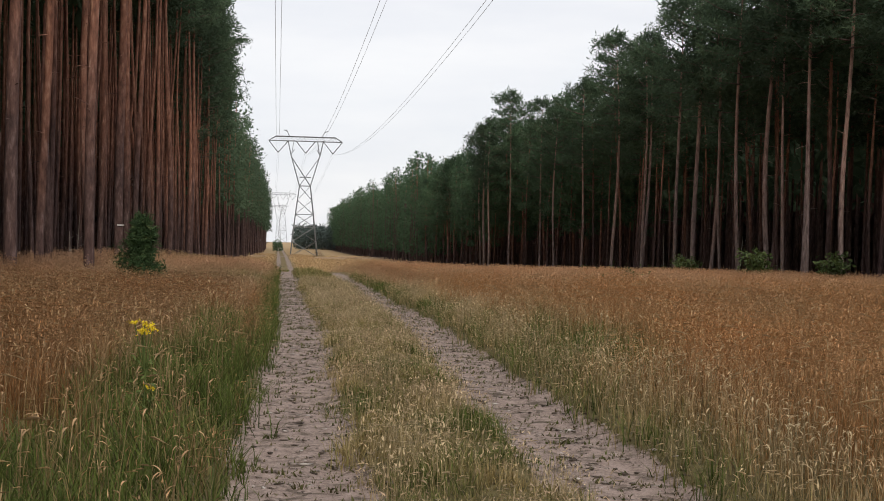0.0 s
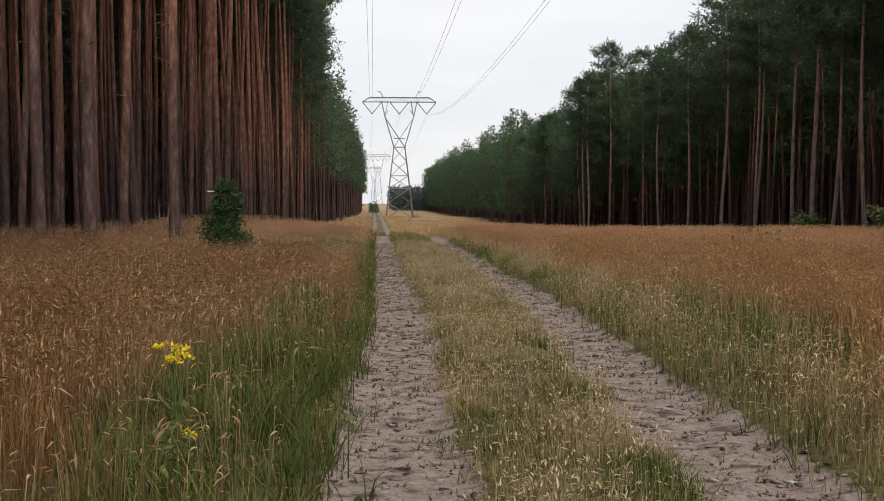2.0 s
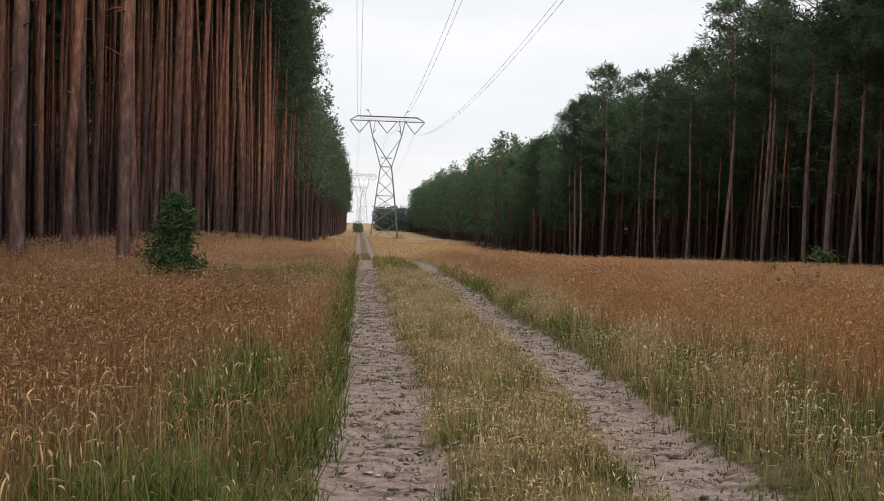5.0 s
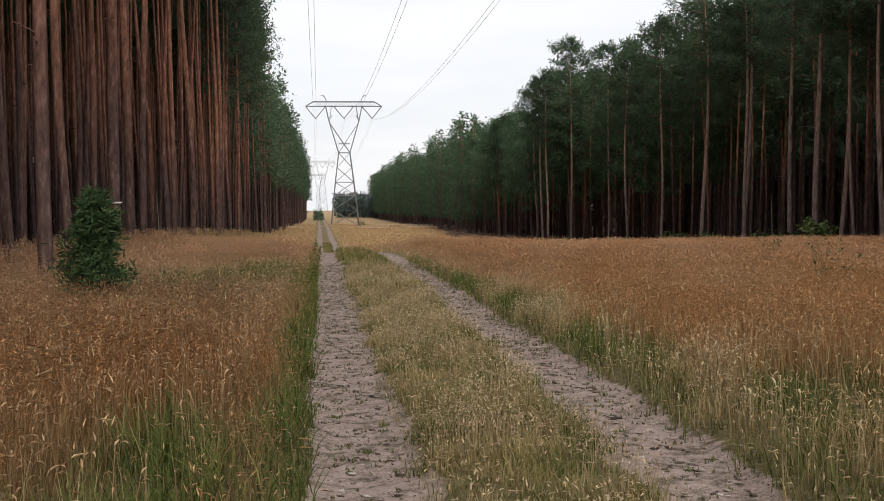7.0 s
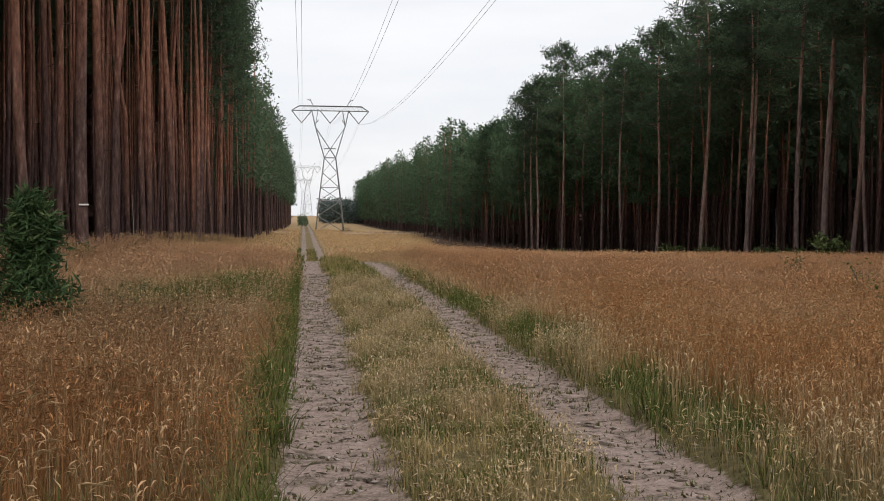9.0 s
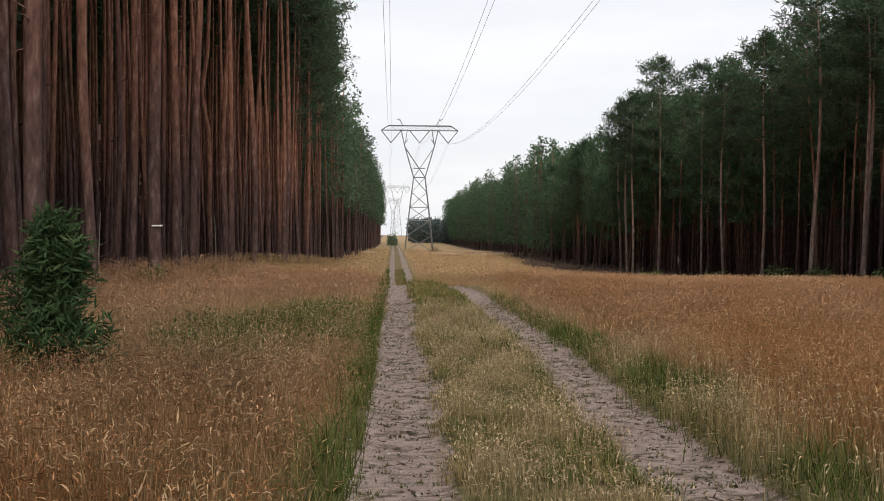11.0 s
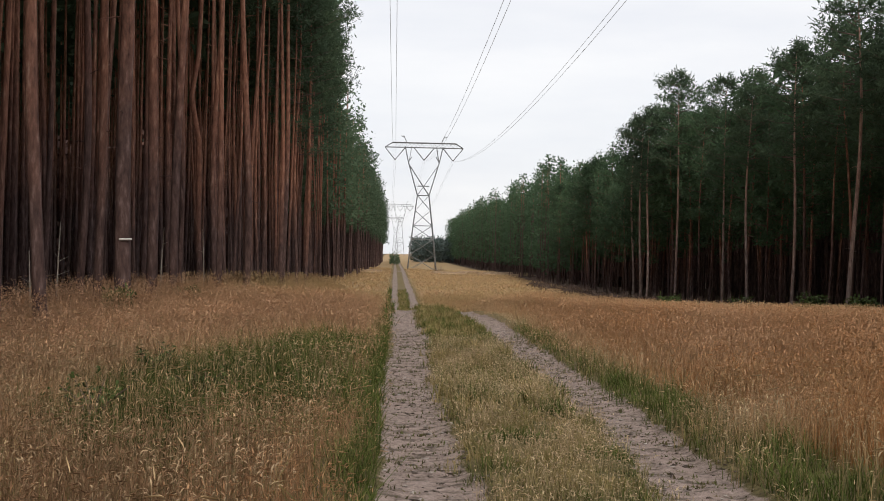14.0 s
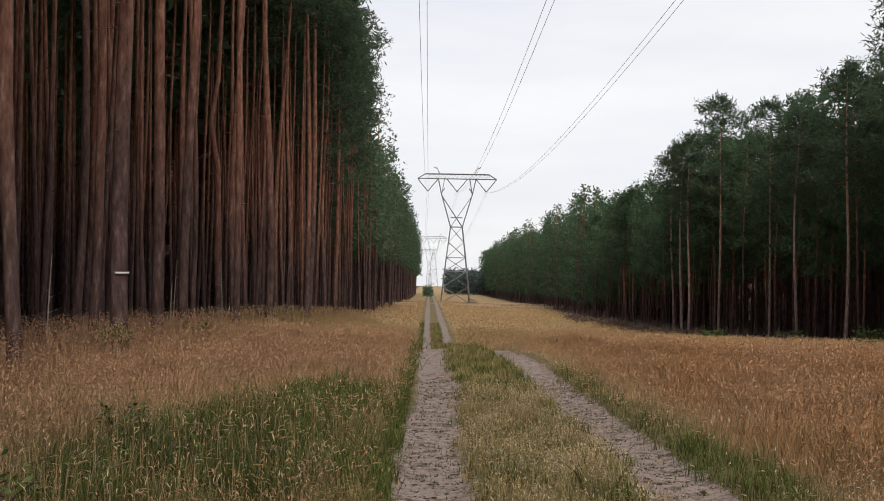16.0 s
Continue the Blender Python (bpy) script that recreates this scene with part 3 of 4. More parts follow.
def pylon(x, y, zscale=1.0, bar=0.085):
    root = new("transmission_pylon")
    root.matrix_basis = pose(x, y, float(height(x, y)) - 0.2, 0, 0, 0)
    ZS = zscale
    hw = lambda z: float(np.interp(z, [0, 7.5, 10.7, 17.9], [3.45, 2.65, 2.3, 1.4]))
    lev = [0, 3.8, 7.5, 10.7, 14.3, 17.9]
    q = lambda px, py, pz: (px, py, pz * ZS)
    for sx in (-1, 1):
        for sy in (-1, 1):
            pts = [q(sx * hw(z), sy * hw(z), z) for z in lev]
            v, f = tube(pts, [bar * 1.35] * len(pts), 4)
            mesh_object("leg", v, f, STEEL, root)
    for i in range(len(lev) - 1):
        a, b = lev[i], lev[i + 1]
        pc = []
        for s in (-1, 1):
            pc.append(beam(q(-hw(a), s * hw(a), a), q(hw(b), s * hw(b), b), bar * 0.6))
            pc.append(beam(q(hw(a), s * hw(a), a), q(-hw(b), s * hw(b), b), bar * 0.6))
            pc.append(beam(q(s * hw(a), -hw(a), a), q(s * hw(b), hw(b), b), bar * 0.6))
            pc.append(beam(q(s * hw(a), hw(a), a), q(s * hw(b), -hw(b), b), bar * 0.6))
            if lev[i + 1] in (7.5, 10.7, 17.9):
                pc.append(beam(q(-hw(b), s * hw(b), b), q(hw(b), s * hw(b), b), bar))
                pc.append(beam(q(s * hw(b), -hw(b), b), q(s * hw(b), hw(b), b), bar))
        for v, f in pc:
            mesh_object("brace", v, f, STEEL, root)
    for s in (-1, 1):
        pc = []
        for sy in (-1, 1):
            yy = 1.4 * sy
            pc.append(beam(q(1.4 * s, yy, 17.9), q(3.75 * s, yy * 0.8, 25.8), bar * 1.25))
            pc.append(beam(q(3.75 * s, yy * 0.8, 25.8), q(4.55 * s, yy * 0.6, 29.4), bar * 1.25))
            pc.append(beam(q(-1.4 * s, yy, 17.9), q(3.6 * s, yy * 0.8, 25.2), bar * 0.9))
            pc.append(beam(q(2.9 * s, yy * 0.8, 27.0), q(3.75 * s, yy * 0.8, 25.8), bar * 0.7))
            pc.append(beam(q(3.6 * s, yy * 0.8, 25.8), q(3.0 * s, yy * 0.6, 29.4), bar * 0.8))
            pc.append(beam(q(1.4 * s, yy, 20.1), q(0, yy, 20.1), bar * 0.8))
        for v, f in pc:
            mesh_object("arm_strut", v, f, STEEL, root)
        for v, f in ([beam(q(4.2 * s, 0.5, 30.4), q(5.0 * s, 0, 32.0), bar), beam(q(4.2 * s, -0.5, 30.4), q(5.0 * s, 0, 32.0), bar), beam(q(4.9 * s, 0, 31.6), q(5.6 * s, 0, 31.9), bar)]):
            mesh_object("earth_peak_bar", v, f, STEEL, root)
    pc = []
    for sy in (-0.8, 0.8):
        pc += [beam(q(-9.45, sy * 0.3, 29.2), q(9.45, sy * 0.3, 29.2), bar * 1.3), beam(q(-7.6, sy, 30.3), q(7.6, sy, 30.3), bar * 1.3)]
        pc += [beam(q(-9.45, sy * 0.3, 29.2), q(-7.6, sy, 30.3), bar), beam(q(9.45, sy * 0.3, 29.2), q(7.6, sy, 30.3), bar)]
    for k in range(-7, 8):
        pc.append(beam(q(k, -0.3, 29.2), q(k + 0.5, 0.8, 30.3), bar * 0.5))
        pc.append(beam(q(k + 0.5, 0.8, 30.3), q(min(k + 1, 8), -0.3, 29.2), bar * 0.5))
    for v, f in pc:
        mesh_object("crossarm_bar", v, f, STEEL, root)
    for cx in (-7.0, 0.0, 7.0):
        for s in (-1, 1):
            a, b = np.array(q(cx + s * 2.4, 0, 29.1)), np.array(q(cx, 0, 26.2))
            tt = np.linspace(0, 1, 19)
            v, f = tube([a + (b - a) * t for t in tt], [0.16 if i % 2 else 0.07 for i in range(19)], 6)
            mesh_object("insulator", v, f, GLASS_INS, root)
    return tagged(root, "grey lattice steel pylon with V insulators", "pylon", "pylons of the power line")


pylon(6.7, 300.0, 1.02)
pylon(3.4, 845.0, 1.2, 0.085)
pylon(0.5, 1390.0, 1.45, 0.12)
PH = (-7.0, 0.0, 7.0)
za = float(height(6.7, 300)) - 0.2 + 26.1 * 1.02
zb = float(height(3.4, 845)) - 0.2 + 26.1 * 1.2
for ph in PH:
    for s in (-0.22, 0.22):
        yy = np.linspace(-64, 300, 60)
        low = za - 0.000252 * (300 - 171) ** 2
        zz = low + 0.000252 * (yy - 171) ** 2
        v, f = tube(np.stack([6.7 + ph + s + 0 * yy, yy, zz], 1), [0.016] * 60, 5)
        ob = mesh_object("overhead_wire", v, f, WIRE, smooth_faces=True)
        tagged(ob, "thin grey overhead conductor sagging from the pylon", "power line", "overhead conductors")
        t = np.linspace(0, 1, 40)
        v, f = tube(np.stack([6.7 + ph + s - 3.3 * t, 300 + 545 * t, za + (zb - za) * t - 18 * 4 * t * (1 - t) * 0.5], 1), [0.016] * 40, 4)
        ob = mesh_object("overhead_wire", v, f, WIRE, smooth_faces=True)
        tagged(ob, "distant grey overhead conductor between two pylons", "power line", "overhead conductors")

# ---- far end of the ride ----


def far_clump(name, label, x0, x1, y0, y1, n, hi, size, mat, r):
    c = np.stack([r.uniform(x0, x1, n), r.uniform(y0, y1, n), np.zeros(n)], 1)
    tops = hi * (0.75 + 0.25 * wave(c[:, 0], c[:, 1], 3.0, 5))
    c[:, 2] = height(c[:, 0], c[:, 1]) + tops * r.random(n) ** 0.7
    v, f = sprigs(c, 5, size, 0.22, r)
    return tagged(mesh_object(name, v, f, mat), label, "woods", kind="stuff")


r4 = np.random.default_rng(9)
far_clump("distant_woods", "hazy bluish woods at the end of the ride", 7.5, 45, 520, 560, 4200, 12.5, 1.1, HAZED_LEAF, r4)
far_clump("young_spruces", "dark young spruces where the track disappears", -1.6, 1.8, 425, 440, 420, 4.5, 0.45, NEEDLE, r4)

# ---- spruce bush and shrubs ----


def spruce_bush(x, y, h, w, r):
    root = new("young_spruce")
    root.matrix_basis = pose(x, y, float(height(x, y)))
    v, f = tube([(0, 0, -0.1), (0.02, 0, h * 0.5), (0, 0.02, h * 0.96)], [0.035, 0.022, 0.005], 7)
    mesh_object("trunk", v, f, BARK, root, smooth_faces=True)
    pc, cs = [], []
    for i in range(120):
        t = (i + r.random()) / 120
        z = 0.08 + (h - 0.12) * t
        L = w * (1 - 0.8 * t ** 1.25) * r.uniform(0.35, 1.3) * min(1, 0.75 + t * 2)
        a = i * 2.4 + r.uniform(-0.4, 0.4)
        d = np.array([math.cos(a), math.sin(a), r.uniform(0.0, 0.5)])
        p0 = np.array([0, 0, z])
        pc.append(tube([p0, p0 + d * L * 0.6, p0 + d * L], [0.012, 0.008, 0.003], 3))
        for u in np.linspace(0.25, 1.0, 9):
            cs.append(p0 + d * L * u + r.normal(size=3) * 0.045)
    v, f = merge(pc)
    mesh_object("branches", v, f, BARK, root)
    v, f = sprigs(np.array(cs), 13, 0.15, 0.085, r, 0.25)
    mesh_object("needles", v, f, SPRUCE, root)
    return tagged(root, "bushy dark green young spruce standing in the grass", "conifer")


spruce_bush(-3.3, 28.6, 1.85, 0.62, r4)


def leafy_shrub(x, y, h, w, r, n=240, mat=None, leaf=0.2, label="low leafy green shrub at the forest edge"):
    root = new("shrub")
    root.matrix_basis = pose(x, y, float(height(x, y)))
    pc, cs = [], []
    for i in range(9):
        a, L = i * 2.4 + r.uniform(-0.3, 0.3), w * r.uniform(0.4, 1)
        tip = np.array([math.cos(a) * L, math.sin(a) * L, h * r.uniform(0.6, 1.0)])
        pc.append(tube([(0, 0, -0.05), tip * [0.4, 0.4, 0.6], tip], [0.02, 0.012, 0.004], 4))
        for k in range(n // 9):
            u = r.uniform(0.45, 1.05)
            cs.append(tip * [u ** 1.4, u ** 1.4, u] + r.normal(size=3) * 0.1 * h)
    v, f = merge(pc)
    mesh_object("branchwork", v, f, DEADWOOD, root)
    v, f = sprigs(np.array(cs), 3, leaf, 0.28, r, 0.1)
    mesh_object("foliage", v, f, mat or LEAF, root)
    return tagged(root, label, "shrub")


for x, y, h, w in ((21.0, 57.5, 1.3, 0.7), (21.0, 48.5, 1.5, 0.7), (22.4, 64.0, 0.8, 0.6), (22.6, 52.0, 0.8, 0.9), (22.2, 44.0, 1.3, 0.8), (22.8, 76.0, 1.1, 0.6),
                   (22.9, 83.0, 1.2, 0.7), (22.6, 96.0, 1.2, 0.9), (20.0, 104.0, 1.1, 1.2), (23.3, 69.0, 0.9, 0.8), (-6.7, 50.0, 0.6, 0.25), (-6.4, 58.0, 0.5, 0.25)):
    leafy_shrub(x, y, h, w, r4)
for x, y, h in ((-2.9, 33.0, 0.55), (-3.4, 38.3, 0.45), (-2.3, 36.0, 0.4), (11.5, 36.0, 0.9), (9.0, 30.0, 0.8), (13.5, 44.0, 0.9), (-3.9, 9.5, 0.5)):
    leafy_shrub(x, y, h * 0.9, 0.4, r4, 80, LEAF, 0.075, "dark green weedy herb among the dry grass")


def ragwort(x, y, h, heads, r):
    root = new("ragwort")
    root.matrix_basis = pose(x, y, float(height(x, y)))
    for i in range(heads):
        a = i * 2.4
        tip = np.array([math.cos(a) * 0.032 * math.sqrt(i), math.sin(a) * 0.032 * math.sqrt(i), h * r.uniform(0.92, 1.03)])
        v, f = tube([(0, 0, 0), (0.01, 0, h * 0.55), tip], [0.006, 0.005, 0.003], 4)
        mesh_object("stem", v, f, STEM, root)
        v, f = sprigs(tip + r.normal(size=(7, 3)) * [0.016, 0.016, 0.008], 7, 0.018, 0.35, r, 0.3)
        mesh_object("flower_head", v, f, YELLOW, root, "bright yellow flower cluster")
    c = np.stack([r.normal(0, 0.04, 40), r.normal(0, 0.04, 40), r.uniform(0.05, h * 0.75, 40)], 1)
    v, f = sprigs(c, 2, 0.06, 0.16, r, 0.1)
    mesh_object("leaves", v, f, STEM, root)
    return tagged(root, "ragwort in bloom with yellow flower clusters", "wildflower")


ragwort(-0.94, 8.02, 0.82, 7, r4)
ragwort(-0.95, 8.5, 0.3, 1, r4)


# white waymark on the pine, a curved plate hugging the bark
def waymark():
    a = np.linspace(-2.5, -0.4, 9)
    R = 0.2
    v = [(R * math.cos(t), R * math.sin(t), z) for z in (2.0, 2.05) for t in a] + [((R - 0.02) * math.cos(t), (R - 0.02) * math.sin(t), z) for z in (2.0, 2.05) for t in a]
    f = []
    for i in range(8):
        f += [(i, i + 1, i + 10, i + 9), (i + 9, i + 10, i + 28, i + 27), (i + 18, i + 19, i + 1, i)]
    ob = mesh_object("waymark", v, f, WHITE, marked, "white painted band")
    return ob


waymark()


def dead_sapling(x, y, h, lean, r):
    """A thin barkless stem left standing between the pines."""
    v, f = tube([(0, 0, -0.05), (lean * 0.4, 0.02, h * 0.5), (lean, 0, h)], [0.022, 0.017, 0.008], 6)
    pc = [(v, f)]
    for i in range(3):
        z = h * r.uniform(0.35, 0.9)
        a = r.uniform(0, 6.3)
        p = np.array([lean * z / h, 0, z])
        d = np.array([math.cos(a), math.sin(a), 0.4])
        pc.append(tube([p, p + d * 0.12, p + d * r.uniform(0.2, 0.35)], [0.008, 0.005, 0.002], 4))
    root = mesh_object("dead_sapling", *merge(pc), BARE, smooth_faces=True)
    root.matrix_basis = pose(x, y, float(height(x, y)))
    return tagged(root, "thin pale dead sapling standing between pine trunks", "sapling", "dead saplings at the forest edge")


for x, y, h, ln in ((-8.6, 51.3, 2.4, 0.1), (-8.4, 48.6, 1.7, -0.05), (-8.7, 65.0, 2.6, 0.12), (-7.8, 60.5, 1.8, 0.05), (-8.2, 72.0, 2.8, -0.1), (24.3, 58.4, 2.6, 0.15), (24.2, 70.1, 3.0, -0.12)):
    dead_sapling(x, y, h, ln, r4)


def log(x, y, L, rad, turn):
    root = mesh_object("log", *tube([(-L / 2, 0, rad), (0, 0.03, rad), (L / 2, 0, rad)], [rad, rad * 0.95, rad * 0.9], 9), LOG, smooth_faces=True)
    root.matrix_basis = pose(x, y, float(height(x, y)) - 0.02, 0, 0, turn)
    return tagged(root, "pale felled log lying by the crossing track", "log", "felled logs")


for i in range(16):
    log(9 + (i % 8) * 2.6 + r4.uniform(-1, 1), 262 + (i // 8) * 16 + r4.uniform(-3, 3), r4.uniform(3, 6), r4.uniform(0.18, 0.3), r4.uniform(-8, 8))
for i in range(5):
    log(-5 + r4.uniform(-2, 2), 235 + i * 5, r4.uniform(2, 4), r4.uniform(0.18, 0.3), r4.uniform(-15, 15))

for row, cnt in ((0, 5), (1, 4), (2, 3)):
    for i in range(cnt):
        k = log(10.5 + (i - cnt / 2) * 0.62, 286.0, 3.2, 0.3, 88 + r4.uniform(-2, 2))
        k.location.z += row * 0.52

def brushwood(x, y, L, r):
    """A low heap of cut branches."""
    n = int(40 * L)
    c = np.stack([r.normal(0, 0.5, n), r.uniform(-L / 2, L / 2, n), 0.08 + np.abs(r.normal(0, 0.2, n))], 1)
    v, f = sprigs(c, 3, 0.8, 0.05, r, 0.15)
    root = mesh_object("brushwood", v, f, DEADWOOD)
    root.matrix_basis = pose(x, y, float(height(x, y)), 0, 0, r.uniform(-12, 12))
    return tagged(root, "low dark heap of cut branches by the trees", "brushwood", "heaps of cut branches")


for i in range(9):
    brushwood(22.6 - 0.35 * i + r4.uniform(-0.5, 0.5), 92 + i * 11 + r4.uniform(-3, 3), r4.uniform(3, 6), r4)

# ---- grass ----
gr = np.random.default_rng(3)
PATCHES = [(-1.3, 42.4, 1.1, 3.6), (-2.0, 36.0, 1.9, 6.8), (-0.9, 10.5, 0.9, 4.2), (-1.5, 6.0, 1.5, 2.4), (4.0, 15.0, 1.0, 2.4), (3.7, 12.6, 0.9, 2.2),
           (3.2, 23.2, 0.6, 2.2), (4.0, 18.8, 0.9, 1.7), (3.5, 30.0, 0.6, 2.6), (3.4, 36.0, 0.6, 3.0), (-0.9, 16.5, 0.5, 3.0)]


def greenness(x, y):
    """0 in the dry field, 1 along the ruts and in the green patches."""
    g = np.zeros_like(x)
    l, r = rut_left(y) - x, x - rut_right(y)
    g = np.maximum(g, (1 - smooth(0.5, 1.05, l + 0.14 + 0.15 * wave(x, y, 1.1, 1))) * (l > 0))
    g = np.maximum(g, 0.62 * (1 - smooth(0.5, 1.2, r + 0.3 * wave(x, y, 1.3, 2))) * (r > 0))
    for cx, cy, a, b in PATCHES:
        d = np.sqrt(((x - cx) / a) ** 2 + ((y - cy) / b) ** 2) + 0.22 * wave(x, y, 0.7, 4)
        g = np.maximum(g, 0.95 * (1 - smooth(0.6, 1.15, d)))
    return np.clip(g + 0.12 * wave(x, y, 0.5, 6), 0, 1)


def colour(rows, k):
    return np.asarray(rows)[k]


def stalks(name, label, x, y, h, width, col_low, col_top, headed, head_len, head_w, lean=0.42, droop=0.75, simple=False):
    """Bent stems with a drooping seed head; one mesh."""
    n = len(x)
    if n == 0:
        return None
    z = height(x, y) - 0.02
    a = gr.uniform(0, 2 * np.pi, n)
    d = np.stack([np.cos(a), np.sin(a), np.zeros(n)], 1)
    s = np.stack([-np.sin(a + gr.normal(0, .5, n)), np.cos(a), np.zeros(n)], 1)
    ln = ((0.8 if simple else lean) * gr.uniform(0.1, 1.4, n) * h)[:, None]
    base = np.stack([x, y, z], 1)
    up = np.array([[0, 0, 1.0]])
    H = h[:, None]
    w = width[:, None]
    mid = base + up * H * 0.55 + d * ln * 0.3
    tip = base + up * H + d * ln
    if simple:
        V, C, F_, k = [base - s * w, base + s * w, tip], [col_low, col_low, col_top], [(0, 1, 2)], 3
        t0 = 2
    else:
        t0, k = 4, 5
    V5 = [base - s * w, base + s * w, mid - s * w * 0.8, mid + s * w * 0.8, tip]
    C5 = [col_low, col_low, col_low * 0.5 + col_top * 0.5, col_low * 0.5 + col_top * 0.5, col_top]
    if not simple:
        V, C, F_ = V5, C5, [(0, 1, 3), (0, 3, 2), (2, 3, 4)]
    if headed:
        hl, hw = head_len[:, None], head_w[:, None]
        dr = droop * gr.uniform(0.1, 1.3, (n, 1))
        e = d * dr + up * (1 - 0.75 * dr)
        st = tip - e * hl * 0.25
        m1 = st + e * hl * 0.5
        end = st + e * hl + d * dr * hl * 0.25 - up * dr * hl * 0.3
        V += [m1 - s * hw, m1 + s * hw, end]
        C += [col_top, col_top, col_top]
        F_ += [(t0, t0 + 1, t0 + 3), (t0, t0 + 3, t0 + 2)]
        k += 3
    v = np.stack(V, 1).reshape(-1, 3)
    c = np.stack(C, 1).reshape(-1, 3)
    f = (np.arange(n)[:, None, None] * k + np.array(F_)[None]).reshape(-1, 3)
    ob = mesh_object(name, v, f, GRASS, colors=c)
    return tagged(ob, label, "grass", kind="stuff")


def mixc(a, b, t):
    return np.asarray(a)[None] * (1 - t[:, None]) + np.asarray(b)[None] * t[:, None]


# low (_L) browns of the near grass also hold the shade between stems
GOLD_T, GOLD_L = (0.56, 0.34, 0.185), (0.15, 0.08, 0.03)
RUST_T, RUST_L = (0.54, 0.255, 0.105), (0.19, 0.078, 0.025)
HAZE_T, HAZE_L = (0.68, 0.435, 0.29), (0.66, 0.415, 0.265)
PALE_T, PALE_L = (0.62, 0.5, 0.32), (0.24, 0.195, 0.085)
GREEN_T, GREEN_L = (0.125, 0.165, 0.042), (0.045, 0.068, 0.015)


def sow(n, x0, x1, y0, y1):
    x, y = gr.uniform(x0, x1, n), gr.uniform(y0, y1, n)
    keep = (np.abs(x - rut_left(y)) > 0.38 + 0.17 * wave(x, y, .4, 8) + gr.normal(0, .05, n)) & (np.abs(x - rut_right(y)) > 0.38 + 0.17 * wave(x, y, .4, 9) + gr.normal(0, .05, n))
    return x[keep], y[keep]


def is_mid(x, y):
    return (x > rut_left(y)) & (x < rut_right(y))


def field(name, label, n, x0, x1, y0, y1, w, hl, hw, hscale=1.0):
    x, y = sow(n, x0, x1, y0, y1)
    m = is_mid(x, y)
    m |= np.abs(y - 272 - 0.05 * x) < 5
    x, y = x[~m], y[~m]
    g = greenness(x, y)
    keep = gr.random(len(x)) > 0.96 * g
    x, y, g = x[keep], y[keep], g[keep]
    k = len(x)
    edge = np.where(x < 1, rut_left(y) - x, x - rut_right(y))
    h = (0.24 + 0.34 * smooth(0.3, 1.8, edge) + 0.06 * wave(x, y, 1.5, 7) + 0.05 * wave(x, y, 0.5, 37)) * gr.uniform(0.75, 1.18, k) * hscale
    h = h * (1 + 0.4 * smooth(-4.5, -7.0, x))
    rust = np.clip(0.45 + 0.9 * wave(x, y, 2.6, 11) + 0.25 * (x > 3.5) + gr.normal(0, 0.2, k), 0, 1)
    pale = np.clip(smooth(1.7, 0.5, edge) * (x > 1) + gr.normal(0, 0.15, k) + 0.12, 0, 1)
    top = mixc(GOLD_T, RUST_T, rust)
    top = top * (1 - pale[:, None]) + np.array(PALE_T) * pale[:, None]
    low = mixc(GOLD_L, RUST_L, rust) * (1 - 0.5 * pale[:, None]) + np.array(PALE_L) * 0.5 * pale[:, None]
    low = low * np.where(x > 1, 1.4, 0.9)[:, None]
    dull = (gr.random(k) < np.clip(0.72 - 0.3 * wave(x, y, 1.2, 41), 0.3, 0.95))[:, None] * np.where(x < 1, 0.8, 0.1)[:, None]
    top = top * (1 - 0.62 * dull * np.array([[0.9, 1.0, 1.05]]))
    weedy = np.clip(smooth(-0.35, 0.35, wave(x, y, 2.2, 43)) * (x < -0.8) * smooth(23, 27, y) * (1 - smooth(36, 39, y)), 0, 1)[:, None]
    top = top * (1 - 0.5 * weedy)
    low = low * (1 - 0.6 * weedy)
    # distance haze put into the tint: farther stalks fade to the HAZE colours
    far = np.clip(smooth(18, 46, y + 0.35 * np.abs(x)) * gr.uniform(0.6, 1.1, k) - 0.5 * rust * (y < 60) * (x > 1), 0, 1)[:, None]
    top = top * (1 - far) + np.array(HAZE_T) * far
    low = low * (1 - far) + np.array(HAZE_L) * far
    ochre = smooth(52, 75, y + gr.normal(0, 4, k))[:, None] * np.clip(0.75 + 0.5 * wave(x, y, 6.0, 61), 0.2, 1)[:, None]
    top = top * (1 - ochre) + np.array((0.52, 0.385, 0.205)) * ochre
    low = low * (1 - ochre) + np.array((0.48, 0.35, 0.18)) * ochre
    gg = np.clip(g * 0.9 + gr.normal(0, 0.1, k), 0, 1)[:, None]
    low = low * (1 - gg) + np.array(GREEN_L) * gg
    top = top * (1 - 0.45 * gg) + np.array(PALE_T) * 0.45 * gg
    v = 1 + gr.uniform(-0.25, 0.25, (k, 1)) * (1 - 0.75 * far)
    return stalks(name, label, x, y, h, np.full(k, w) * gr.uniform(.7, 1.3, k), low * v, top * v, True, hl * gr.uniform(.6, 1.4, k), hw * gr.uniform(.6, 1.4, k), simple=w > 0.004)


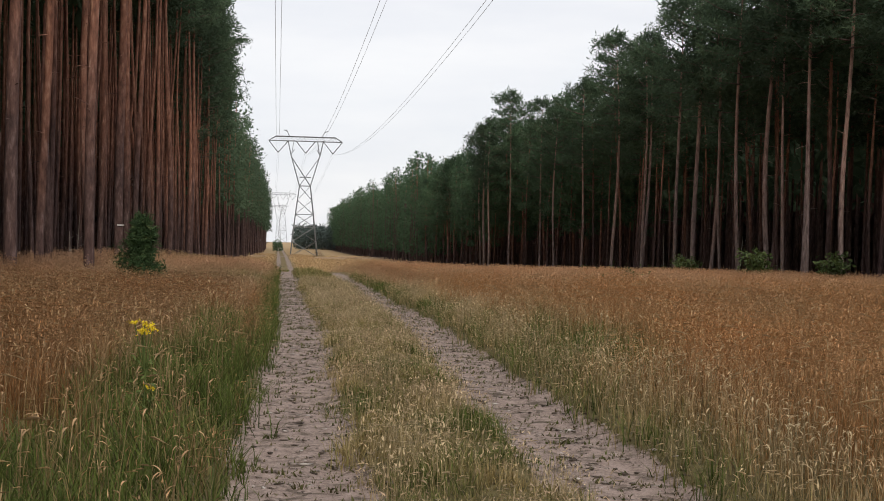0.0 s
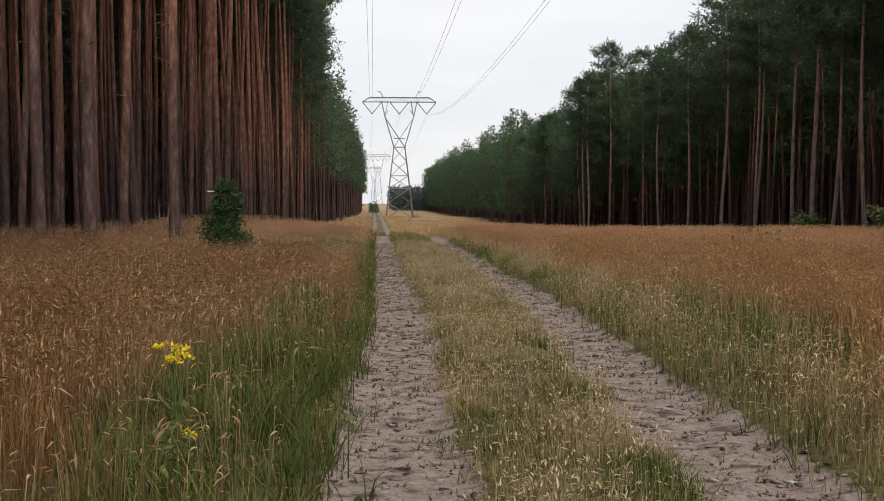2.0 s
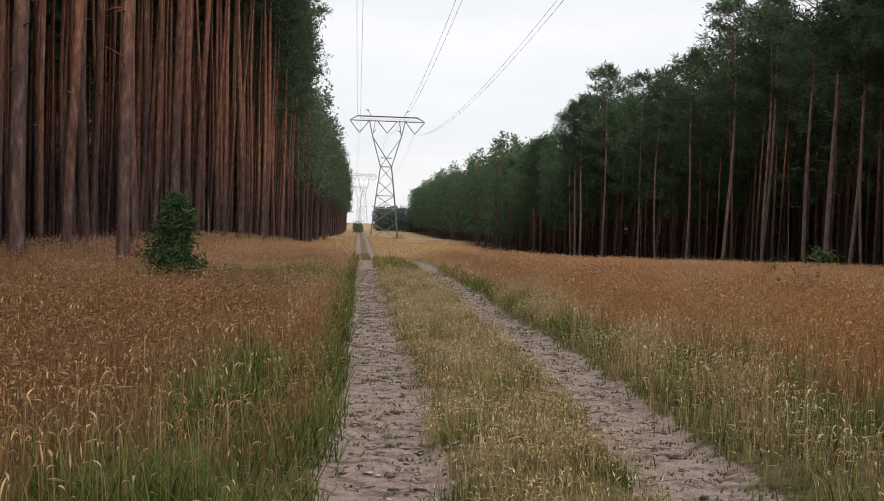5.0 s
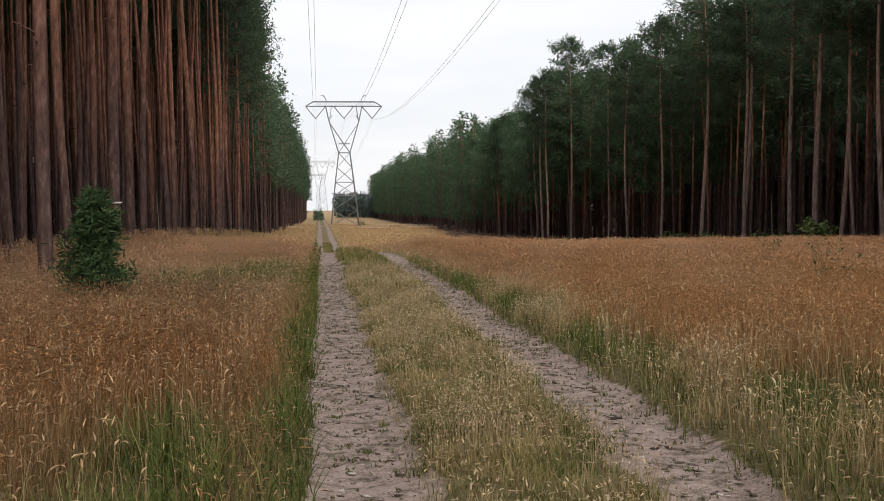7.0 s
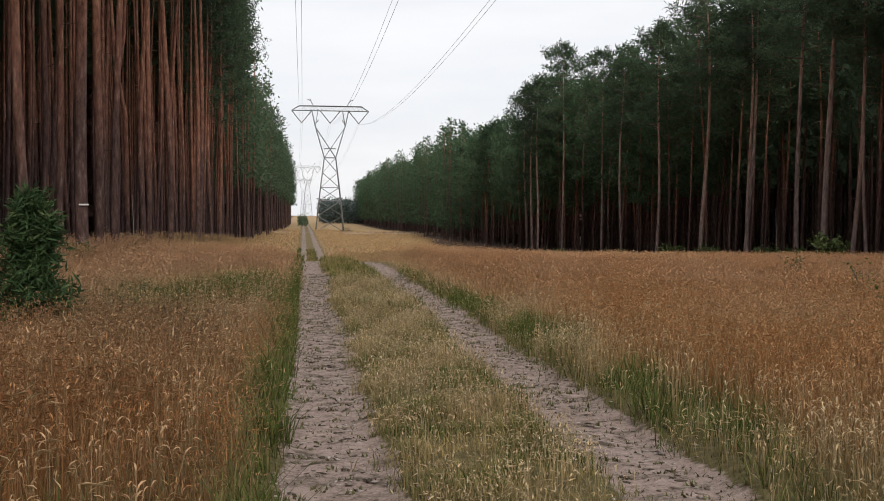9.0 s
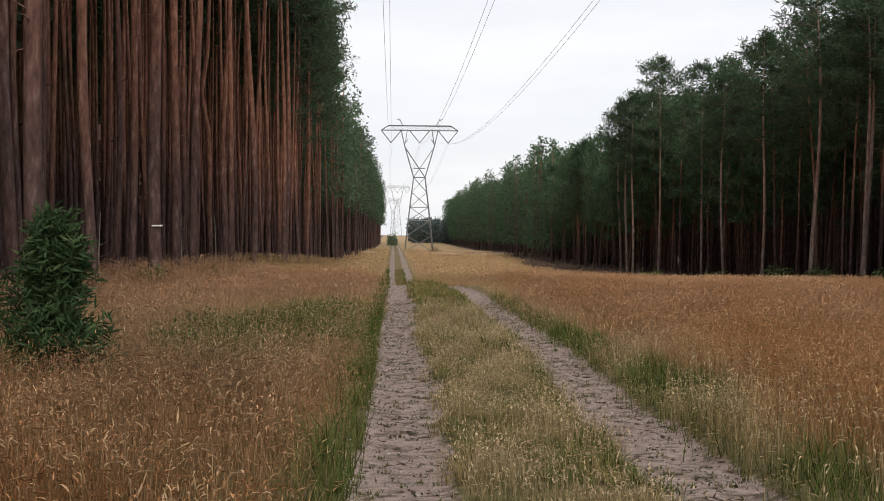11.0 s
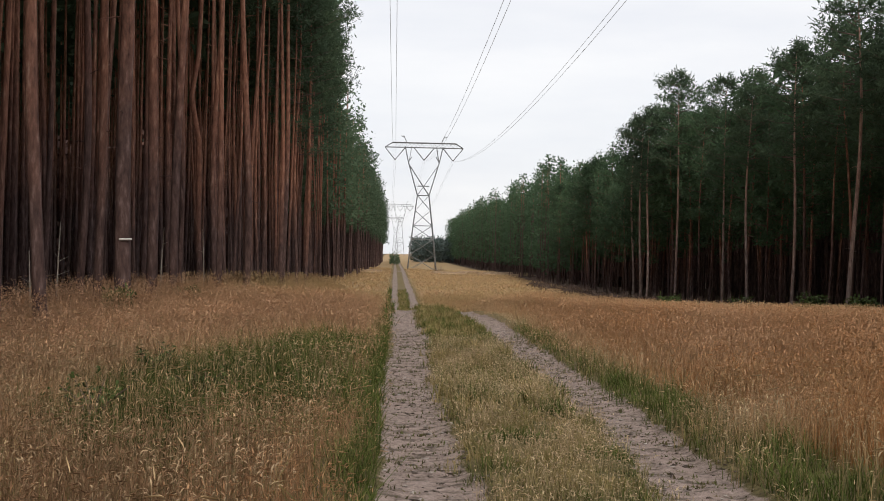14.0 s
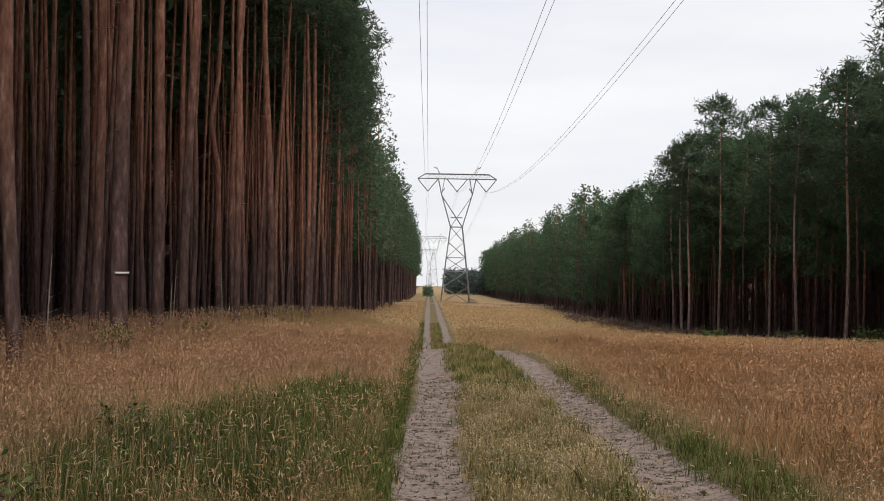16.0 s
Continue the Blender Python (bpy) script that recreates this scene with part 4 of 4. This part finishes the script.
def blades(name, label, n, x0, x1, y0, y1, w, lo, hi, where):
    x, y = sow(n, x0, x1, y0, y1)
    p = where(x, y)
    keep = gr.random(len(x)) < p
    x, y = x[keep], y[keep]
    k = len(x)
    g = np.clip(greenness(x, y) + 0.25 + gr.normal(0, .25, k), 0, 1)
    g = np.where(is_mid(x, y), np.clip(0.36 + 0.5 * smooth(0.75, 0.45, rut_right(y) - x) + 0.95 * wave(x, y, 0.7, 13) + gr.normal(0, .25, k), 0, 1), g)
    v = gr.uniform(0.7, 1.3, (k, 1))
    low = mixc(PALE_L, GREEN_L, g) * v
    top = mixc((0.4, 0.32, 0.16), GREEN_T, g) * v
    # blades darker in patches left of the track, y 26 to 41
    dark_patch = 0.42 * (smooth(-0.6, -1.4, x) * smooth(26, 29, y) * (1 - smooth(37, 41, y)) * np.clip(0.7 + 0.6 * wave(x, y, 1.1, 63), 0, 1))[:, None]
    low, top = low * (1 - dark_patch), top * (1 - dark_patch)
    h = gr.uniform(lo, hi, k) * np.clip(0.85 + 0.75 * wave(x, y, 0.55, 19), 0.3, 1.9)
    return stalks(name, label, x, y, h, np.full(k, w), low, top, False, None, None, 0.8)


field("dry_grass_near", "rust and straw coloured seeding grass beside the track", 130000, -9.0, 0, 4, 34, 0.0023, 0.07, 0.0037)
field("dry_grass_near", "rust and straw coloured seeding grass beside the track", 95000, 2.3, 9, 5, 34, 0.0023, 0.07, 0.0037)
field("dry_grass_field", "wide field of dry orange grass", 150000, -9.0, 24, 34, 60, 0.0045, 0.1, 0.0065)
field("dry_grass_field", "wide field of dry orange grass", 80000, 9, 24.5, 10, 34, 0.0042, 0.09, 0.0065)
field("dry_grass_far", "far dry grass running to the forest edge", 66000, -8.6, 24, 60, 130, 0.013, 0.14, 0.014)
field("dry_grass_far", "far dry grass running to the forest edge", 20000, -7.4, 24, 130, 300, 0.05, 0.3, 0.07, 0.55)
blades("green_grass", "short green grass along the ruts", 120000, -4.0, 0, 4, 50, 0.0042, 0.12, 0.4, lambda x, y: np.clip(greenness(x, y) * 1.1, 0, 1))
blades("green_grass", "short green grass along the ruts", 80000, 2.3, 5.2, 4, 50, 0.004, 0.1, 0.32, lambda x, y: np.clip(greenness(x, y) * 0.9, 0, 1))
blades("track_grass", "worn straw and green grass between the ruts", 95000, 0.3, 2.7, 4, 34, 0.0034, 0.04, 0.16, lambda x, y: is_mid(x, y) * 1.0)
blades("track_grass", "worn straw and green grass between the ruts", 30000, 0.4, 2.9, 34, 64, 0.007, 0.06, 0.22, lambda x, y: is_mid(x, y) * 1.0)


blades("track_grass", "worn straw and green grass between the ruts", 16000, 0.3, 3.4, 64, 150, 0.02, 0.08, 0.25, lambda x, y: is_mid(x, y) * 1.0)
blades("green_grass", "short green grass along the ruts", 9000, -1.2, 0.4, 50, 150, 0.02, 0.12, 0.35, lambda x, y: np.clip(greenness(x, y), 0, 1))


def mid_heads():
    x, y = sow(62000, 0.4, 2.6, 4, 45)
    m = is_mid(x, y) & (gr.random(len(x)) < np.clip(0.6 + 0.7 * wave(x, y, 0.9, 15), 0.05, 1))
    x, y = x[m], y[m]
    k = len(x)
    v = gr.uniform(0.7, 1.2, (k, 1))
    c = np.clip(0.5 + 0.5 * wave(x, y, 1.6, 17) + gr.normal(0, .2, k), 0, 1)
    top = mixc((0.74, 0.6, 0.4), (0.56, 0.42, 0.29), c) * v
    return stalks("seed_heads", "pale seed heads of grass between the ruts", x, y, gr.uniform(0.1, 0.27, k) * np.clip(0.9 + 0.6 * wave(x, y, 0.6, 27), 0.4, 1.6), np.full(k, 0.002), np.tile(np.array(PALE_L), (k, 1)) * v, top, True,
                  0.055 * gr.uniform(.6, 1.5, k), 0.0045 * gr.uniform(.6, 1.4, k), 0.35)


mid_heads()


def tall_heads(n, x0, x1, y0, y1):
    x, y = sow(n, x0, x1, y0, y1)
    m = ~is_mid(x, y) & (wave(x, y, 0.8, 31) + gr.normal(0, 0.4, len(x)) > 0)
    x, y = x[m], y[m]
    k = len(x)
    v = gr.uniform(0.75, 1.2, (k, 1))
    return stalks("tall_grass", "scattered taller pale grass with curved seed heads", x, y, gr.uniform(0.42, 0.82, k), np.full(k, 0.0022),
                  np.tile(np.array(PALE_L), (k, 1)) * v, np.tile(np.array((0.62, 0.46, 0.28)), (k, 1)) * v, True, 0.11 * gr.uniform(.6, 1.4, k), 0.0042 * gr.uniform(.7, 1.3, k), 0.3, 0.9)


tall_heads(6000, -7, -0.6, 4, 42)
tall_heads(5000, 2.9, 9, 5, 32)


def curled_heads(n, x0, x1, y0, y1, lo, hi, tone, clump):
    """Stems that end in a fluffy head curling over to one side."""
    x, y = sow(n, x0, x1, y0, y1)
    m = ~is_mid(x, y) & (wave(x, y, 0.7, clump) + gr.normal(0, 0.35, len(x)) > 0.1) & (gr.random(len(x)) > 0.85 * greenness(x, y))
    x, y = x[m], y[m]
    k = len(x)
    a = gr.normal(0.2, 0.9, k) + np.pi * (gr.random(k) < 0.3)
    d = np.stack([np.cos(a), np.sin(a), np.zeros(k)], 1)
    t = a + gr.uniform(0.9, 2.2, k)
    s = np.stack([np.cos(t), np.sin(t), gr.uniform(-0.3, 0.3, k)], 1)
    up = np.array([[0, 0, 1.0]])
    h = gr.uniform(lo, hi, k)[:, None]
    base = np.stack([x, y, height(x, y) - 0.02], 1)
    neck = base + up * h + d * h * gr.uniform(0.0, 0.3, (k, 1))
    L = gr.uniform(0.04, 0.09, (k, 1))
    W = gr.uniform(0.003, 0.006, (k, 1))
    turn = gr.uniform(1.2, 2.9, (k, 1))
    V, p = [base - s * 0.0016, base + s * 0.0016, neck - s * 0.0016, neck + s * 0.0016], neck
    for i, w in enumerate((1.0, 1.15, 0.8, 0.15)):
        ang = 0.3 + turn * (i + 0.5) / 4
        p = p + (up * np.cos(ang) + d * np.sin(ang)) * L / 4
        V += [p - s * W * w, p + s * W * w]
    v = np.stack(V, 1).reshape(-1, 3)
    col = np.array(tone)[None] * gr.uniform(0.7, 1.2, (k, 1))
    c = np.stack([np.tile(np.array(PALE_L) * 0.6, (k, 1))] * 2 + [col * 0.7] * 2 + [col] * 8, 1).reshape(-1, 3)
    q = np.array([(2 * i, 2 * i + 1, 2 * i + 3, 2 * i + 2) for i in range(5)])
    f = (np.arange(k)[:, None, None] * 12 + q[None]).reshape(-1, 4)
    return tagged(mesh_object("curled_grass", v, f, GRASS, colors=c), "pale curling seed heads over darker dry grass", "grass", kind="stuff")


curled_heads(27000, -6.5, -0.5, 5, 26, 0.3, 0.58, (0.56, 0.38, 0.23), 51)
curled_heads(26000, -6.5, -0.5, 26, 40, 0.28, 0.55, (0.57, 0.42, 0.27), 53)
curled_heads(13000, 2.7, 4.6, 5, 34, 0.2, 0.46, (0.62, 0.5, 0.32), 55)
curled_heads(22000, 4.2, 9.5, 5, 38, 0.3, 0.55, (0.6, 0.38, 0.2), 55)


# loose stones and flattened tufts in the ruts
def stones():
    n = 17000
    y = gr.uniform(3.5, 50, n)
    side = gr.random(n) < 0.5
    x = np.where(side, rut_left(y), rut_right(y)) + gr.normal(0, 0.27, n)
    r = 0.006 + 0.024 * gr.random(n) ** 4
    z = height(x, y) + r * 0.05
    base = np.array([[1, 0, 0], [0.4, 0.9, 0.1], [-0.7, 0.7, 0], [-0.9, -0.5, 0.1], [0.2, -1, 0], [0.1, 0.1, 0.75], [0, 0, -0.6]])
    v = base[None] * r[:, None, None] * gr.uniform(0.6, 1.3, (n, 7, 1))
    a = gr.uniform(0, 6.3, n)
    ca, sa = np.cos(a)[:, None], np.sin(a)[:, None]
    v = np.stack([v[..., 0] * ca * 1.7 - v[..., 1] * sa, v[..., 0] * sa * 1.7 + v[..., 1] * ca, v[..., 2] * 0.4], -1) + np.stack([x, y, z], 1)[:, None]
    f = np.array([(i, (i + 1) % 5, 5) for i in range(5)] + [((i + 1) % 5, i, 6) for i in range(5)])
    f = (np.arange(n)[:, None, None] * 7 + f[None]).reshape(-1, 3)
    return tagged(mesh_object("gravel", v.reshape(-1, 3), f, STONE), "loose grey pebbles strewn in the wheel ruts", "gravel", kind="stuff")


stones()


def rut_tufts():
    n = 110000
    y = gr.uniform(3.5, 48, n)
    side = gr.random(n) < 0.5
    off = gr.normal(0, 0.28, n)
    x = np.where(side, rut_left(y), rut_right(y)) + off
    keep = (wave(x, y * 3.0, 0.2, 21) + wave(x, y, 0.9, 23) * 0.3 + 0.9 * np.abs(off) > 0.58)
    x, y = x[keep], y[keep]
    k = len(x)
    g = gr.random(k)
    return stalks("flattened_grass", "flattened dry and green blades across the ruts", x, y, gr.uniform(0.015, 0.055, k), gr.uniform(0.004, 0.012, k),
                  mixc((0.1, 0.08, 0.05), GREEN_L, g), mixc((0.2, 0.16, 0.1), (0.14, 0.16, 0.05), g), False, None, None, 0.9)


rut_tufts()

# thinner growth round the start of the walk
field("dry_grass_start", "rust and straw coloured seeding grass beside the track", 40000, -9.0, 9.0, -7, 4.2, 0.0045, 0.08, 0.006)
field("dry_grass_start", "wide field of dry orange grass", 40000, 9.0, 24.0, -7, 10, 0.0045, 0.09, 0.0065)
blades("track_grass", "worn straw and green grass between the ruts", 9000, 0.3, 2.2, -7, 4, 0.0045, 0.04, 0.16, lambda x, y: is_mid(x, y) * 1.0)
